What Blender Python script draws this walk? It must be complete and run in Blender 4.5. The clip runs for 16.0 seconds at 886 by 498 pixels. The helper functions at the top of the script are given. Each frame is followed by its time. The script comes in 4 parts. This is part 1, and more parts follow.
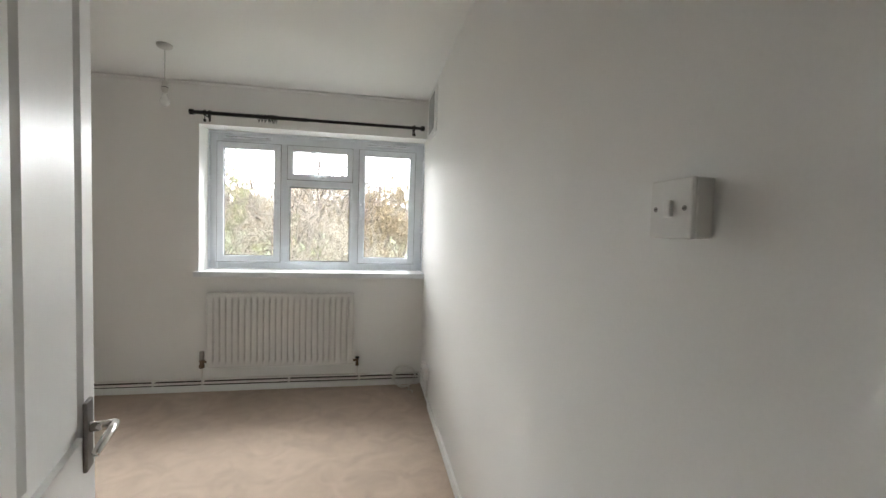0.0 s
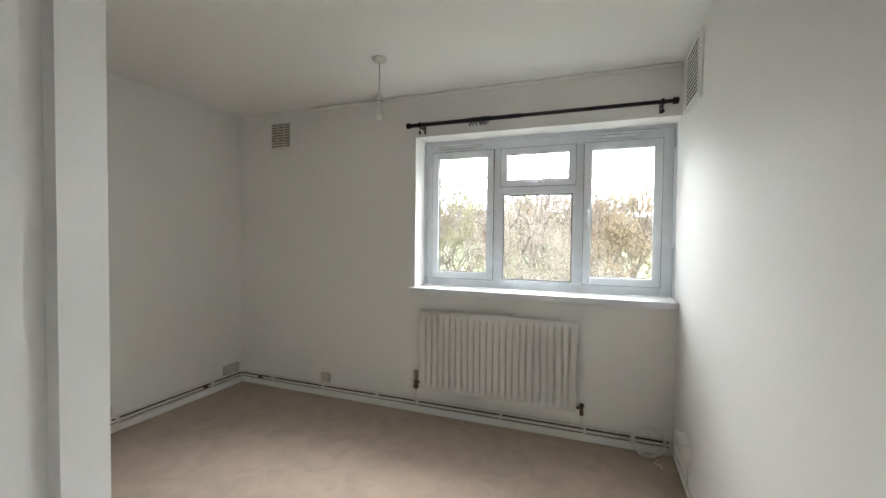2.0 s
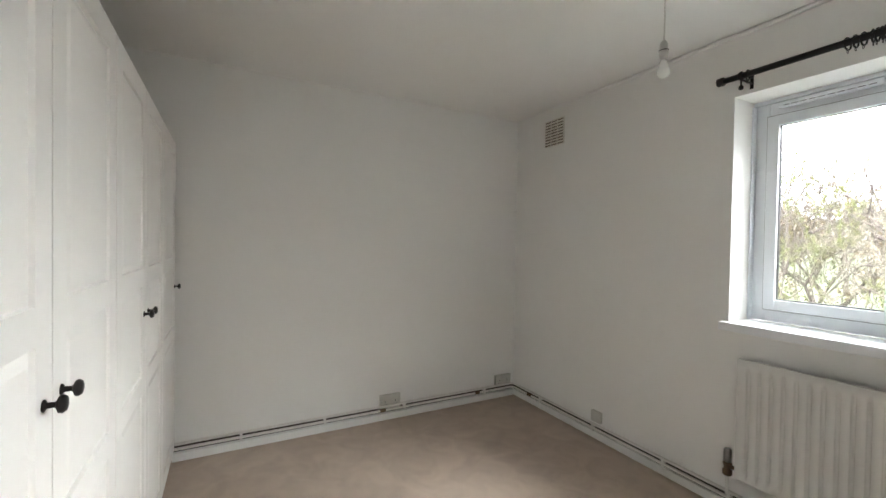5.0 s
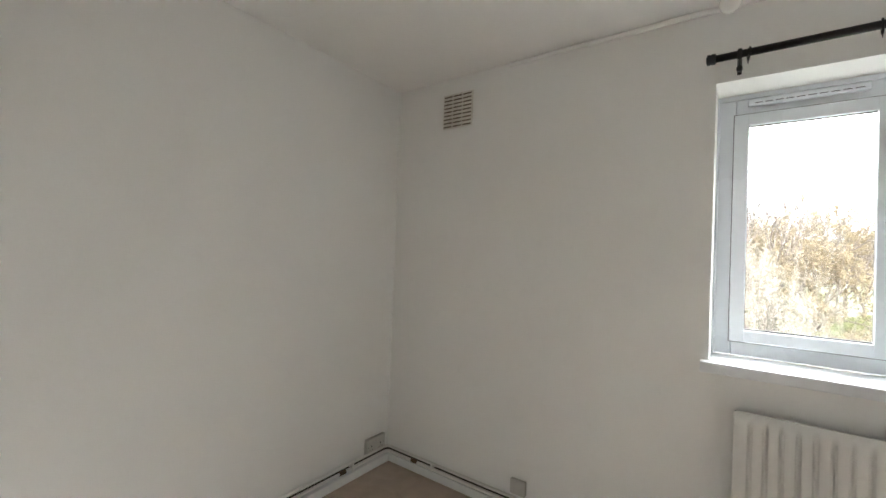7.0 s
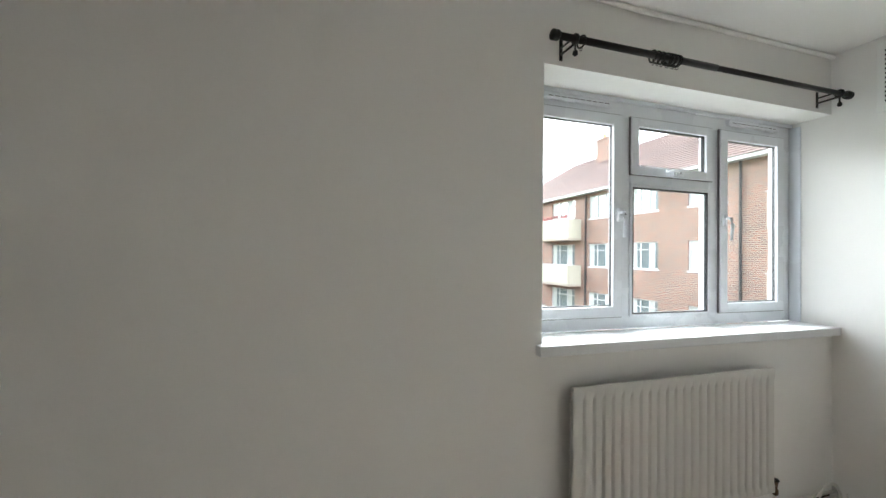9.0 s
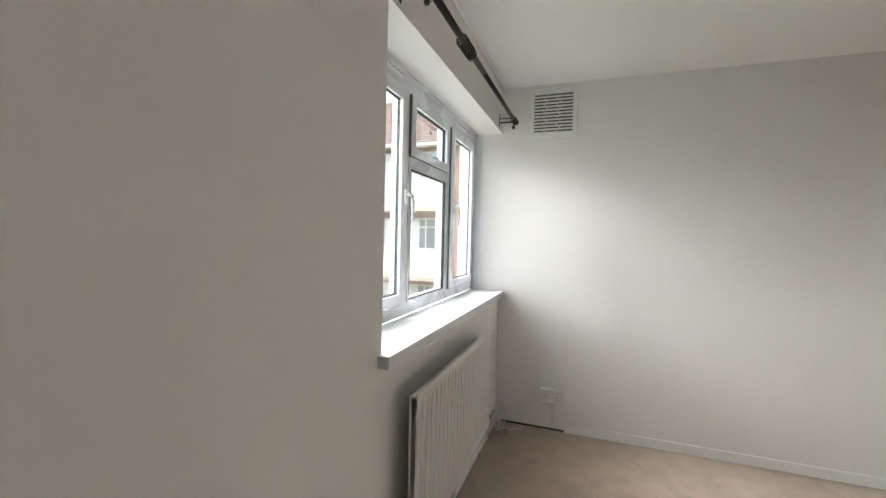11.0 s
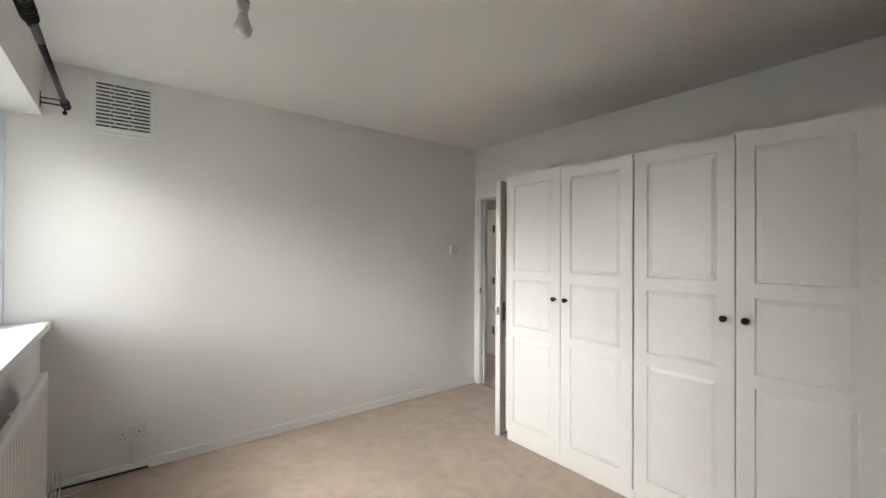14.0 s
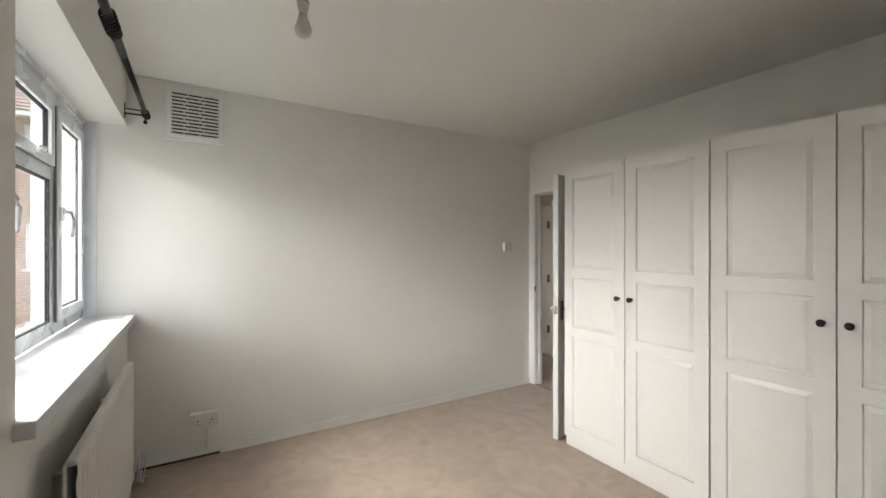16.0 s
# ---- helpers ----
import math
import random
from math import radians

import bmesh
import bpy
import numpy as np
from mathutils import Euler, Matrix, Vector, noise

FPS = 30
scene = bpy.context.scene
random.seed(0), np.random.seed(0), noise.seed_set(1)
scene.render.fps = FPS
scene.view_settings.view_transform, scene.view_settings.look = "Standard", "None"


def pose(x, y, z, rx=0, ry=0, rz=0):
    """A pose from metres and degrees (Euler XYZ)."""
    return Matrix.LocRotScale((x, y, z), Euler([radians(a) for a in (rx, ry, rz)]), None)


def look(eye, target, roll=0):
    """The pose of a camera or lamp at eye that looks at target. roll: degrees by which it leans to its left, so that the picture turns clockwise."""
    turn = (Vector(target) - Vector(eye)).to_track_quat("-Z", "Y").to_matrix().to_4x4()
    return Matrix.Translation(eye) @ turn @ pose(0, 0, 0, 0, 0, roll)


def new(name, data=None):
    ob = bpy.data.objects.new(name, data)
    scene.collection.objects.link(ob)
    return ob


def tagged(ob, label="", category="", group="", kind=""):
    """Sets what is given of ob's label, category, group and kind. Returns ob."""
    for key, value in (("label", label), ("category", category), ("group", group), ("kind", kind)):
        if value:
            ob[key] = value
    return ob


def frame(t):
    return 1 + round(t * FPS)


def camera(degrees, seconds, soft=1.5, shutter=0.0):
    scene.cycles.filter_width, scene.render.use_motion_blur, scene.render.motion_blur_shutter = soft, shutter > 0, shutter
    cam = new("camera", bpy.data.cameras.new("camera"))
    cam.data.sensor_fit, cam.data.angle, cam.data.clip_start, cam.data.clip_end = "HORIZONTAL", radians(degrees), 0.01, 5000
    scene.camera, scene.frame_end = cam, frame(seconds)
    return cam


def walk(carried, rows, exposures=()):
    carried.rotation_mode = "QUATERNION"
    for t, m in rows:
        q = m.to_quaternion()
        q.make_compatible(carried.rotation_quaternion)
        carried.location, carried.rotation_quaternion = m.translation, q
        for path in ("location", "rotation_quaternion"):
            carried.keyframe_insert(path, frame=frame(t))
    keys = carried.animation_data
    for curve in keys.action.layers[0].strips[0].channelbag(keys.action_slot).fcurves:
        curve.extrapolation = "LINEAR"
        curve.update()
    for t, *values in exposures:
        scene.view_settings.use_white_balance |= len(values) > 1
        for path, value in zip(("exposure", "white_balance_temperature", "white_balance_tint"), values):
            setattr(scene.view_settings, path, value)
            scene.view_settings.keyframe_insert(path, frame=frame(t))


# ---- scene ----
cam = camera(94.7, 16.0)
PATH = [
    (0, (-0.492, -3.653, 1.407), (-0.139, -1.687, 1.314), 1.7),
    (0.5, (-0.458, -3.509, 1.422), (-0.463, -1.511, 1.332), 2.0),
    (1, (-0.458, -3.353, 1.431), (-0.743, -1.375, 1.354), 1.3),
    (1.5, (-0.463, -3.191, 1.42), (-0.961, -1.255, 1.354), 0.9),
    (2, (-0.499, -2.997, 1.409), (-1.208, -1.127, 1.355), 0.6),
    (2.5, (-0.51, -2.791, 1.403), (-1.443, -1.022, 1.38), 0.5),
    (3, (-0.523, -2.621, 1.389), (-1.824, -1.102, 1.403), 0.7),
    (3.5, (-0.536, -2.477, 1.426), (-2.168, -1.322, 1.438), 1.2),
    (4, (-0.535, -2.44, 1.417), (-2.316, -1.53, 1.412), 1.0),
    (4.2, (-0.517, -2.443, 1.407), (-2.321, -1.58, 1.392), 0.9),
    (6.3, (-1.337, -2.189, 1.421), (-2.86, -0.892, 1.415), 2.2),
    (6.5, (-1.467, -2.154, 1.409), (-2.924, -0.785, 1.427), 2.5),
    (7, (-1.786, -2.112, 1.419), (-2.955, -0.49, 1.449), 2.2),
    (7.5, (-2.079, -2.066, 1.44), (-2.789, -0.196, 1.417), 1.9),
    (8, (-2.361, -1.913, 1.394), (-2.596, 0.073, 1.395), 2.0),
    (8.2, (-2.48, -1.837, 1.377), (-2.52, 0.163, 1.408), 1.4),
    (10.3, (-3.044, -0.939, 1.395), (-1.537, 0.374, 1.354), 2.4),
    (10.5, (-3.073, -0.843, 1.399), (-1.43, 0.296, 1.354), 2.1),
    (11, (-3.107, -0.66, 1.413), (-1.227, 0.02, 1.353), 1.4),
    (11.5, (-3.055, -0.482, 1.404), (-1.076, -0.193, 1.395), 0.7),
    (12, (-3.081, -0.394, 1.419), (-1.085, -0.519, 1.418), 0.7),
    (12.5, (-3.191, -0.355, 1.422), (-1.255, -0.859, 1.421), -0.0),
    (13, (-3.26, -0.358, 1.426), (-1.438, -1.184, 1.429), -0.3),
    (13.5, (-3.308, -0.363, 1.431), (-1.626, -1.446, 1.445), -0.3),
    (14, (-3.328, -0.378, 1.428), (-1.753, -1.611, 1.442), 0.3),
    (14.5, (-3.346, -0.403, 1.432), (-1.812, -1.686, 1.45), 0.5),
    (15, (-3.342, -0.403, 1.43), (-1.788, -1.662, 1.446), 0.6),
    (15.5, (-3.315, -0.386, 1.432), (-1.695, -1.559, 1.442), 0.5),
    (16, (-3.267, -0.379, 1.429), (-1.555, -1.412, 1.428), 0.0),
]

# ---- world and light ----
EXPOSURES = [(0.0, 3.45, 6250, 8.0), (3.0, 3.5, 6150, 6.5), (7.0, 3.85, 6200, 7.5), (8.2, 3.6, 5950, 4.0), (10.5, 3.5, 6300, 7.5), (12.5, 3.45, 6350, 7.5), (15.0, 3.4, 6450, 8.5), (16.0, 3.35, 6500, 9.0)]
walk(cam, [(t, look(eye, target, lean)) for t, eye, target, lean in PATH], EXPOSURES)

world = bpy.data.worlds.new("world")
scene.world = world
world.use_nodes = True
wn = world.node_tree
wbg = wn.nodes["Background"]
sky = wn.nodes.new("ShaderNodeTexSky")
sky.sky_type = "NISHITA"
sky.sun_disc = False
sky.sun_elevation = radians(47)
sky.sun_rotation = radians(148)
sky.air_density, sky.dust_density, sky.ozone_density = 1.0, 6.0, 1.0
grey = wn.nodes.new("ShaderNodeHueSaturation")
grey.inputs["Saturation"].default_value = 0.18
wn.links.new(sky.outputs[0], grey.inputs["Color"])
wn.links.new(grey.outputs[0], wbg.inputs["Color"])
wbg.inputs["Strength"].default_value = 0.15

sun_data = bpy.data.lights.new("sun", "SUN")
sun_data.energy, sun_data.angle, sun_data.color = 0.12, radians(20), (1.0, 0.96, 0.9)
sun = new("sun", sun_data)
sun.matrix_world = look((7, -11, 14), (0, 0, 0))

# Added outdoor area lamp that stands in for sky light on the room.
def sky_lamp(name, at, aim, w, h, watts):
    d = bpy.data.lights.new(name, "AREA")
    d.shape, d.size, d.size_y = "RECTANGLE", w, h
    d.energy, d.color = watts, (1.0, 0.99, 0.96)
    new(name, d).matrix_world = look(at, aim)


# Added fill: one unseen above the window, one low behind the trees.
sky_lamp("high_sky_fill", (1.3, 5.0, 6.4), (-1.3, -1.0, 1.0), 5.2, 3.0, 165.0)
sky_lamp("horizon_sky_fill", (-4.0, 72.0, 21.0), (-1.0, 0.0, 1.5), 84.0, 32.0, 14500.0)


# ---- materials ----
def material(name, base, rough=0.5, metal=0.0, vary=0.06, grain=60.0, big=1.5, bump=0.05, distance=0.002, stretch=(1, 1, 1),
             per_object=0.0, second=None, coat=0.0, island=0.0, specular=0.5, dirt=None):
    m = bpy.data.materials.new(name)
    m.use_nodes = True
    t = m.node_tree
    n, link = t.nodes, t.links.new
    b = n["Principled BSDF"]
    b.inputs["Metallic"].default_value = metal
    b.inputs["Specular IOR Level"].default_value = specular
    b.inputs["Coat Weight"].default_value = coat
    geo = n.new("ShaderNodeNewGeometry")
    mp = n.new("ShaderNodeMapping")
    mp.inputs["Scale"].default_value = stretch
    link(geo.outputs["Position"], mp.inputs["Vector"])
    fine = n.new("ShaderNodeTexNoise")
    fine.inputs["Scale"].default_value, fine.inputs["Detail"].default_value = grain, 4
    coarse = n.new("ShaderNodeTexNoise")
    coarse.inputs["Scale"].default_value, coarse.inputs["Detail"].default_value = big, 5
    link(mp.outputs[0], fine.inputs["Vector"])
    link(mp.outputs[0], coarse.inputs["Vector"])
    add = n.new("ShaderNodeMath")
    add.operation = "ADD"
    link(fine.outputs["Fac"], add.inputs[0])
    link(coarse.outputs["Fac"], add.inputs[1])
    ramp = n.new("ShaderNodeMapRange")
    ramp.inputs["From Min"].default_value, ramp.inputs["From Max"].default_value = 0.65, 1.35
    link(add.outputs[0], ramp.inputs["Value"])
    mix = n.new("ShaderNodeMix")
    mix.data_type = "RGBA"
    low = second or tuple(c * (1 - vary) for c in base)
    high = base if second else tuple(min(1, c * (1 + vary)) for c in base)
    mix.inputs["A"].default_value, mix.inputs["B"].default_value = (*low, 1), (*high, 1)
    link(ramp.outputs[0], mix.inputs["Factor"])
    out = mix.outputs["Result"]
    if per_object or island:
        hue = n.new("ShaderNodeHueSaturation")
        value = n.new("ShaderNodeMapRange")
        spread = per_object or island
        value.inputs["To Min"].default_value, value.inputs["To Max"].default_value = 1 - spread, 1 + spread
        if per_object:
            info = n.new("ShaderNodeObjectInfo")
            link(info.outputs["Random"], value.inputs["Value"])
        else:
            link(geo.outputs["Random Per Island"], value.inputs["Value"])
        link(value.outputs[0], hue.inputs["Value"])
        link(out, hue.inputs["Color"])
        out = hue.outputs[0]
    link(out, b.inputs["Base Color"])
    rr = n.new("ShaderNodeMapRange")
    rr.inputs["To Min"].default_value, rr.inputs["To Max"].default_value = max(0, rough - 0.07), min(1, rough + 0.07)
    link(coarse.outputs["Fac"], rr.inputs["Value"])
    link(rr.outputs[0], b.inputs["Roughness"])
    if bump:
        bp = n.new("ShaderNodeBump")
        bp.inputs["Strength"].default_value, bp.inputs["Distance"].default_value = bump, distance
        link(fine.outputs["Fac"], bp.inputs["Height"])
        link(bp.outputs[0], b.inputs["Normal"])
    return m


WALL = material("wall_paint", (0.84, 0.83, 0.805), 0.75, vary=0.015, grain=140, big=1.1, bump=0.25, distance=0.001)
CEIL = material("ceiling_paint", (0.86, 0.85, 0.825), 0.85, vary=0.015, grain=90, big=0.9, bump=0.35, distance=0.0015)
GLOSS = material("white_gloss_paint", (0.86, 0.86, 0.84), 0.3, vary=0.015, grain=40, big=3, bump=0.06, coat=0.1)
DOORPAINT = material("white_grained_door", (0.86, 0.855, 0.84), 0.36, vary=0.008, grain=26, big=4, bump=0.10, distance=0.001, stretch=(5, 5, 0.5))
WARDROBE = material("white_lacquered_board", (0.86, 0.84, 0.805), 0.36, vary=0.012, grain=30, big=2, bump=0.02)
UPVC = material("white_upvc", (0.80, 0.835, 0.875), 0.28, vary=0.012, grain=25, big=2, bump=0.02)
SILL = material("white_sill", (0.77, 0.785, 0.80), 0.32, vary=0.02, grain=30, big=5, bump=0.04)
RADPAINT = material("radiator_enamel", (0.68, 0.67, 0.64), 0.4, vary=0.02, grain=50, big=6, bump=0.03)
PLASTIC = material("white_plastic", (0.74, 0.725, 0.69), 0.4, vary=0.02, grain=60, big=8, bump=0.02)
GREYPLASTIC = material("cream_plastic_worn", (0.55, 0.53, 0.49), 0.45, vary=0.05, grain=60, big=12, bump=0.02)
SLOT = material("dark_recess", (0.03, 0.028, 0.025), 0.8, vary=0.2, bump=0)
BLACKMETAL = material("black_metal", (0.022, 0.02, 0.02), 0.38, metal=0.6, vary=0.2, grain=80, bump=0.05)
CHROME = material("satin_chrome", (0.62, 0.60, 0.57), 0.22, metal=1.0, vary=0.06, grain=50, bump=0.02)
DARKCHROME = material("aged_chrome", (0.30, 0.28, 0.26), 0.3, metal=1.0, vary=0.15, grain=60, bump=0.03)
BRASS = material("tarnished_brass", (0.16, 0.11, 0.07), 0.4, metal=0.8, vary=0.25, grain=90, bump=0.1)
PIPE = material("painted_pipe", (0.78, 0.76, 0.72), 0.35, vary=0.05, grain=40, big=6, bump=0.08)
VENTSLOT = material("air_brick_slot", (0.17, 0.135, 0.105), 0.9, vary=0.35, grain=40, big=15, bump=0)
VENTW = material("vent_clay", (0.70, 0.67, 0.61), 0.8, vary=0.12, grain=90, big=9, bump=0.2)
GASKET = material("black_gasket", (0.02, 0.02, 0.022), 0.6, vary=0.1, bump=0)
SEALGREY = material("grey_seal", (0.16, 0.16, 0.17), 0.6, vary=0.1, bump=0)
# Dark colour that stands in for shade in narrow gaps by the skirting.
GAPSHADE = material("gap_shade_strip", (0.07, 0.062, 0.055), 0.85, vary=0.4, grain=60, big=8, bump=0.1)
# Greyer than PLASTIC, so the pendant's rose, flex and holder come out darker.
DULLWHITE = material("dull_white_plastic", (0.60, 0.58, 0.54), 0.35, vary=0.03, grain=60, big=12, bump=0.02)
BULB = material("bulb_glass_white", (0.85, 0.85, 0.82), 0.2, vary=0.01, bump=0)
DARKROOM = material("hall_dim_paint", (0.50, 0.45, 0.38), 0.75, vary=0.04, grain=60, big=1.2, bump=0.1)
ORANGEBRICK = material("orange_brick", (0.50, 0.21, 0.09), 0.85, second=(0.38, 0.16, 0.07), grain=20, big=2, bump=0.3, distance=0.004, island=0.22)
MORTAR = material("mortar", (0.36, 0.31, 0.26), 0.95, vary=0.1, grain=60, big=2, bump=0.2)
RENDERED = material("cream_render", (0.42, 0.40, 0.33), 0.85, vary=0.06, grain=30, big=2, bump=0.1)
ROOFTILE = material("brown_roof_tile", (0.12, 0.08, 0.07), 0.85, second=(0.10, 0.07, 0.06), grain=14, big=1.5, bump=0.2, island=0.25)
OUTFRAME = material("outdoor_white_frame", (0.52, 0.53, 0.54), 0.45, vary=0.03, bump=0)
OUTPANE = material("distant_pane", (0.13, 0.16, 0.17), 0.06, vary=0.3, grain=2, big=0.8, bump=0, specular=0.8)
NETCURTAIN = material("net_curtain", (0.45, 0.47, 0.45), 0.9, vary=0.1, grain=8, bump=0)
GRASS = material("grass", (0.05, 0.08, 0.025), 0.9, second=(0.08, 0.085, 0.04), grain=5, big=0.25, bump=0.5, distance=0.03)
ASPHALT = material("asphalt", (0.07, 0.068, 0.064), 0.9, vary=0.2, grain=40, big=1, bump=0.3)
BARK = material("bark", (0.085, 0.07, 0.06), 0.9, vary=0.25, grain=12, big=3, bump=0.4, distance=0.01)
SHEDROOF = material("felt_roof", (0.20, 0.17, 0.165), 0.9, vary=0.1, grain=20, bump=0.1)
SHEDWOOD = material("ochre_board", (0.26, 0.18, 0.06), 0.8, vary=0.12, grain=15, bump=0.1)
FENCEWOOD = material("grey_fence_board", (0.17, 0.15, 0.14), 0.9, vary=0.15, grain=18, bump=0.2, per_object=0.2)
FLOWER = material("red_flowers", (0.26, 0.08, 0.07), 0.8, vary=0.3, grain=8, bump=0)


def leaf_material(name, a, b, through_light=0.35):
    m = bpy.data.materials.new(name)
    m.use_nodes = True
    n, link = m.node_tree.nodes, m.node_tree.links.new
    n.remove(n["Principled BSDF"])
    geo = n.new("ShaderNodeNewGeometry")
    noise_tex = n.new("ShaderNodeTexNoise")
    noise_tex.inputs["Scale"].default_value = 0.9
    link(geo.outputs["Position"], noise_tex.inputs["Vector"])
    add = n.new("ShaderNodeMath")
    add.operation = "MULTIPLY_ADD"
    add.inputs[1].default_value = 0.5
    link(geo.outputs["Random Per Island"], add.inputs[0])
    link(noise_tex.outputs["Fac"], add.inputs[2])
    rng = n.new("ShaderNodeMapRange")
    rng.inputs["From Min"].default_value, rng.inputs["From Max"].default_value = 0.4, 1.1
    link(add.outputs[0], rng.inputs["Value"])
    mix = n.new("ShaderNodeMix")
    mix.data_type = "RGBA"
    mix.inputs["A"].default_value, mix.inputs["B"].default_value = (*a, 1), (*b, 1)
    link(rng.outputs[0], mix.inputs["Factor"])
    d, tr, ms = n.new("ShaderNodeBsdfDiffuse"), n.new("ShaderNodeBsdfTranslucent"), n.new("ShaderNodeMixShader")
    ms.inputs[0].default_value = through_light
    link(mix.outputs["Result"], d.inputs["Color"])
    link(mix.outputs["Result"], tr.inputs["Color"])
    link(d.outputs[0], ms.inputs[1])
    link(tr.outputs[0], ms.inputs[2])
    link(ms.outputs[0], n["Material Output"].inputs["Surface"])
    return m


LEAF_BLOSSOM = leaf_material("leaf_blossom", (0.17, 0.155, 0.125), (0.31, 0.285, 0.235))
LEAF_OCHRE = leaf_material("leaf_ochre", (0.15, 0.12, 0.075), (0.22, 0.18, 0.12))
LEAF_GREEN = leaf_material("leaf_green", (0.085, 0.095, 0.04), (0.18, 0.185, 0.085))
LEAF_GREY = leaf_material("leaf_grey", (0.09, 0.085, 0.08), (0.15, 0.14, 0.13))


def glass_material():
    m = bpy.data.materials.new("window_glass")
    m.use_nodes = True
    b = m.node_tree.nodes["Principled BSDF"]
    b.inputs["Base Color"].default_value = (1, 1, 1, 1)
    b.inputs["Transmission Weight"].default_value = 1.0
    b.inputs["Roughness"].default_value = 0.0
    b.inputs["IOR"].default_value = 1.45
    return m


GLASS = glass_material()


def carpet_material():
    m = material("beige_carpet", (0.475, 0.375, 0.297), 1.0, vary=0.05, grain=420, big=2.4, bump=0.6, distance=0.003, specular=0.1)
    n, link = m.node_tree.nodes, m.node_tree.links.new
    b = n["Principled BSDF"]
    old = b.inputs["Base Color"].links[0].from_socket
    geo = n["Geometry"]
    patch = n.new("ShaderNodeTexNoise")
    patch.inputs["Scale"].default_value, patch.inputs["Detail"].default_value = 5.5, 7
    patch.inputs["Distortion"].default_value = 1.2
    link(geo.outputs["Position"], patch.inputs["Vector"])
    r = n.new("ShaderNodeMapRange")
    r.inputs["From Min"].default_value, r.inputs["From Max"].default_value = 0.35, 0.65
    r.inputs["To Min"].default_value, r.inputs["To Max"].default_value = 0.90, 1.08
    link(patch.outputs["Fac"], r.inputs["Value"])
    h = n.new("ShaderNodeHueSaturation")
    link(old, h.inputs["Color"])
    link(r.outputs[0], h.inputs["Value"])
    link(h.outputs[0], b.inputs["Base Color"])
    b.inputs["Sheen Weight"].default_value = 0.25
    return m


CARPET = carpet_material()


# ---- mesh helpers ----
def mesh_of(name, bm, mat, smooth=False):
    bmesh.ops.recalc_face_normals(bm, faces=bm.faces)
    me = bpy.data.meshes.new(name)
    bm.to_mesh(me)
    bm.free()
    if mat:
        me.materials.append(mat)
    if smooth:
        for p in me.polygons:
            p.use_smooth = True
    return me


def part(name, bm, mat, parent=None, label="", smooth=False):
    ob = new(name, mesh_of(name, bm, mat, smooth))
    ob.parent = parent
    return tagged(ob, label)


def thing(name, at=(0, 0, 0), label="", category="", group="", kind=""):
    ob = new(name)
    ob.empty_display_size = 0.1
    ob.location = at
    return tagged(ob, label, category, group, kind)


def box(bm, x0, x1, y0, y1, z0, z1, bevel=0.0):
    m = Matrix.Translation(((x0 + x1) / 2, (y0 + y1) / 2, (z0 + z1) / 2)) @ Matrix.Diagonal((abs(x1 - x0), abs(y1 - y0), abs(z1 - z0), 1))
    made = bmesh.ops.create_cube(bm, size=1, matrix=m)
    if bevel:
        edges = list({e for v in made["verts"] for e in v.link_edges})
        bmesh.ops.bevel(bm, geom=edges, offset=bevel, segments=2, affect="EDGES", profile=0.5)
    return bm


def boxes(*rows, bevel=0.0):
    bm = bmesh.new()
    for r in rows:
        box(bm, *r, bevel=bevel)
    return bm


def cyl(bm, a, b, r, r2=None, seg=20, caps=True):
    a, b = Vector(a), Vector(b)
    q = (b - a).to_track_quat("Z", "Y").to_matrix().to_4x4()
    m = Matrix.Translation((a + b) / 2) @ q
    bmesh.ops.create_cone(bm, cap_ends=caps, segments=seg, radius1=r, radius2=r if r2 is None else r2, depth=(b - a).length, matrix=m)
    return bm


def lathe(bm, profile, m=Matrix(), seg=28):
    rings = []
    for r, h in profile:
        rings.append([bm.verts.new(m @ Vector((r * math.cos(2 * math.pi * k / seg), r * math.sin(2 * math.pi * k / seg), h))) for k in range(seg)])
    for a, b in zip(rings, rings[1:]):
        for k in range(seg):
            bm.faces.new((a[k], a[(k + 1) % seg], b[(k + 1) % seg], b[k]))
    bm.faces.new(rings[0])
    bm.faces.new(rings[-1])
    return bm


def tube(bm, points, radius, seg=10):
    points = [Vector(p) for p in points]
    rings = []
    for i, p in enumerate(points):
        d = (points[min(i + 1, len(points) - 1)] - points[max(i - 1, 0)]).normalized()
        side = d.cross(Vector((0, 0, 1)))
        side = side.normalized() if side.length > 0.05 else Vector((1, 0, 0))
        up = side.cross(d)
        r = radius[i] if isinstance(radius, (list, tuple)) else radius
        rings.append([bm.verts.new(p + r * (math.cos(2 * math.pi * k / seg) * side + math.sin(2 * math.pi * k / seg) * up)) for k in range(seg)])
    for a, b in zip(rings, rings[1:]):
        for k in range(seg):
            bm.faces.new((a[k], a[(k + 1) % seg], b[(k + 1) % seg], b[k]))
    bm.faces.new(rings[0])
    bm.faces.new(rings[-1])
    return bm


def structure(name, bm, mat, label="", category=""):
    return tagged(part(name, bm, mat, None), label, category, "", "structure")


# ---- room shell ----
W, D, H = 3.722, 3.428, 2.545
EX = -0.008
OX, OZ0, OZ1 = -1.875, 1.01, 2.21
WT = 0.34
DX0, DX1, DH = -0.86, -0.095, 2.0
HALL_Y = -4.42
HX0, HX1 = -2.4, 2.2

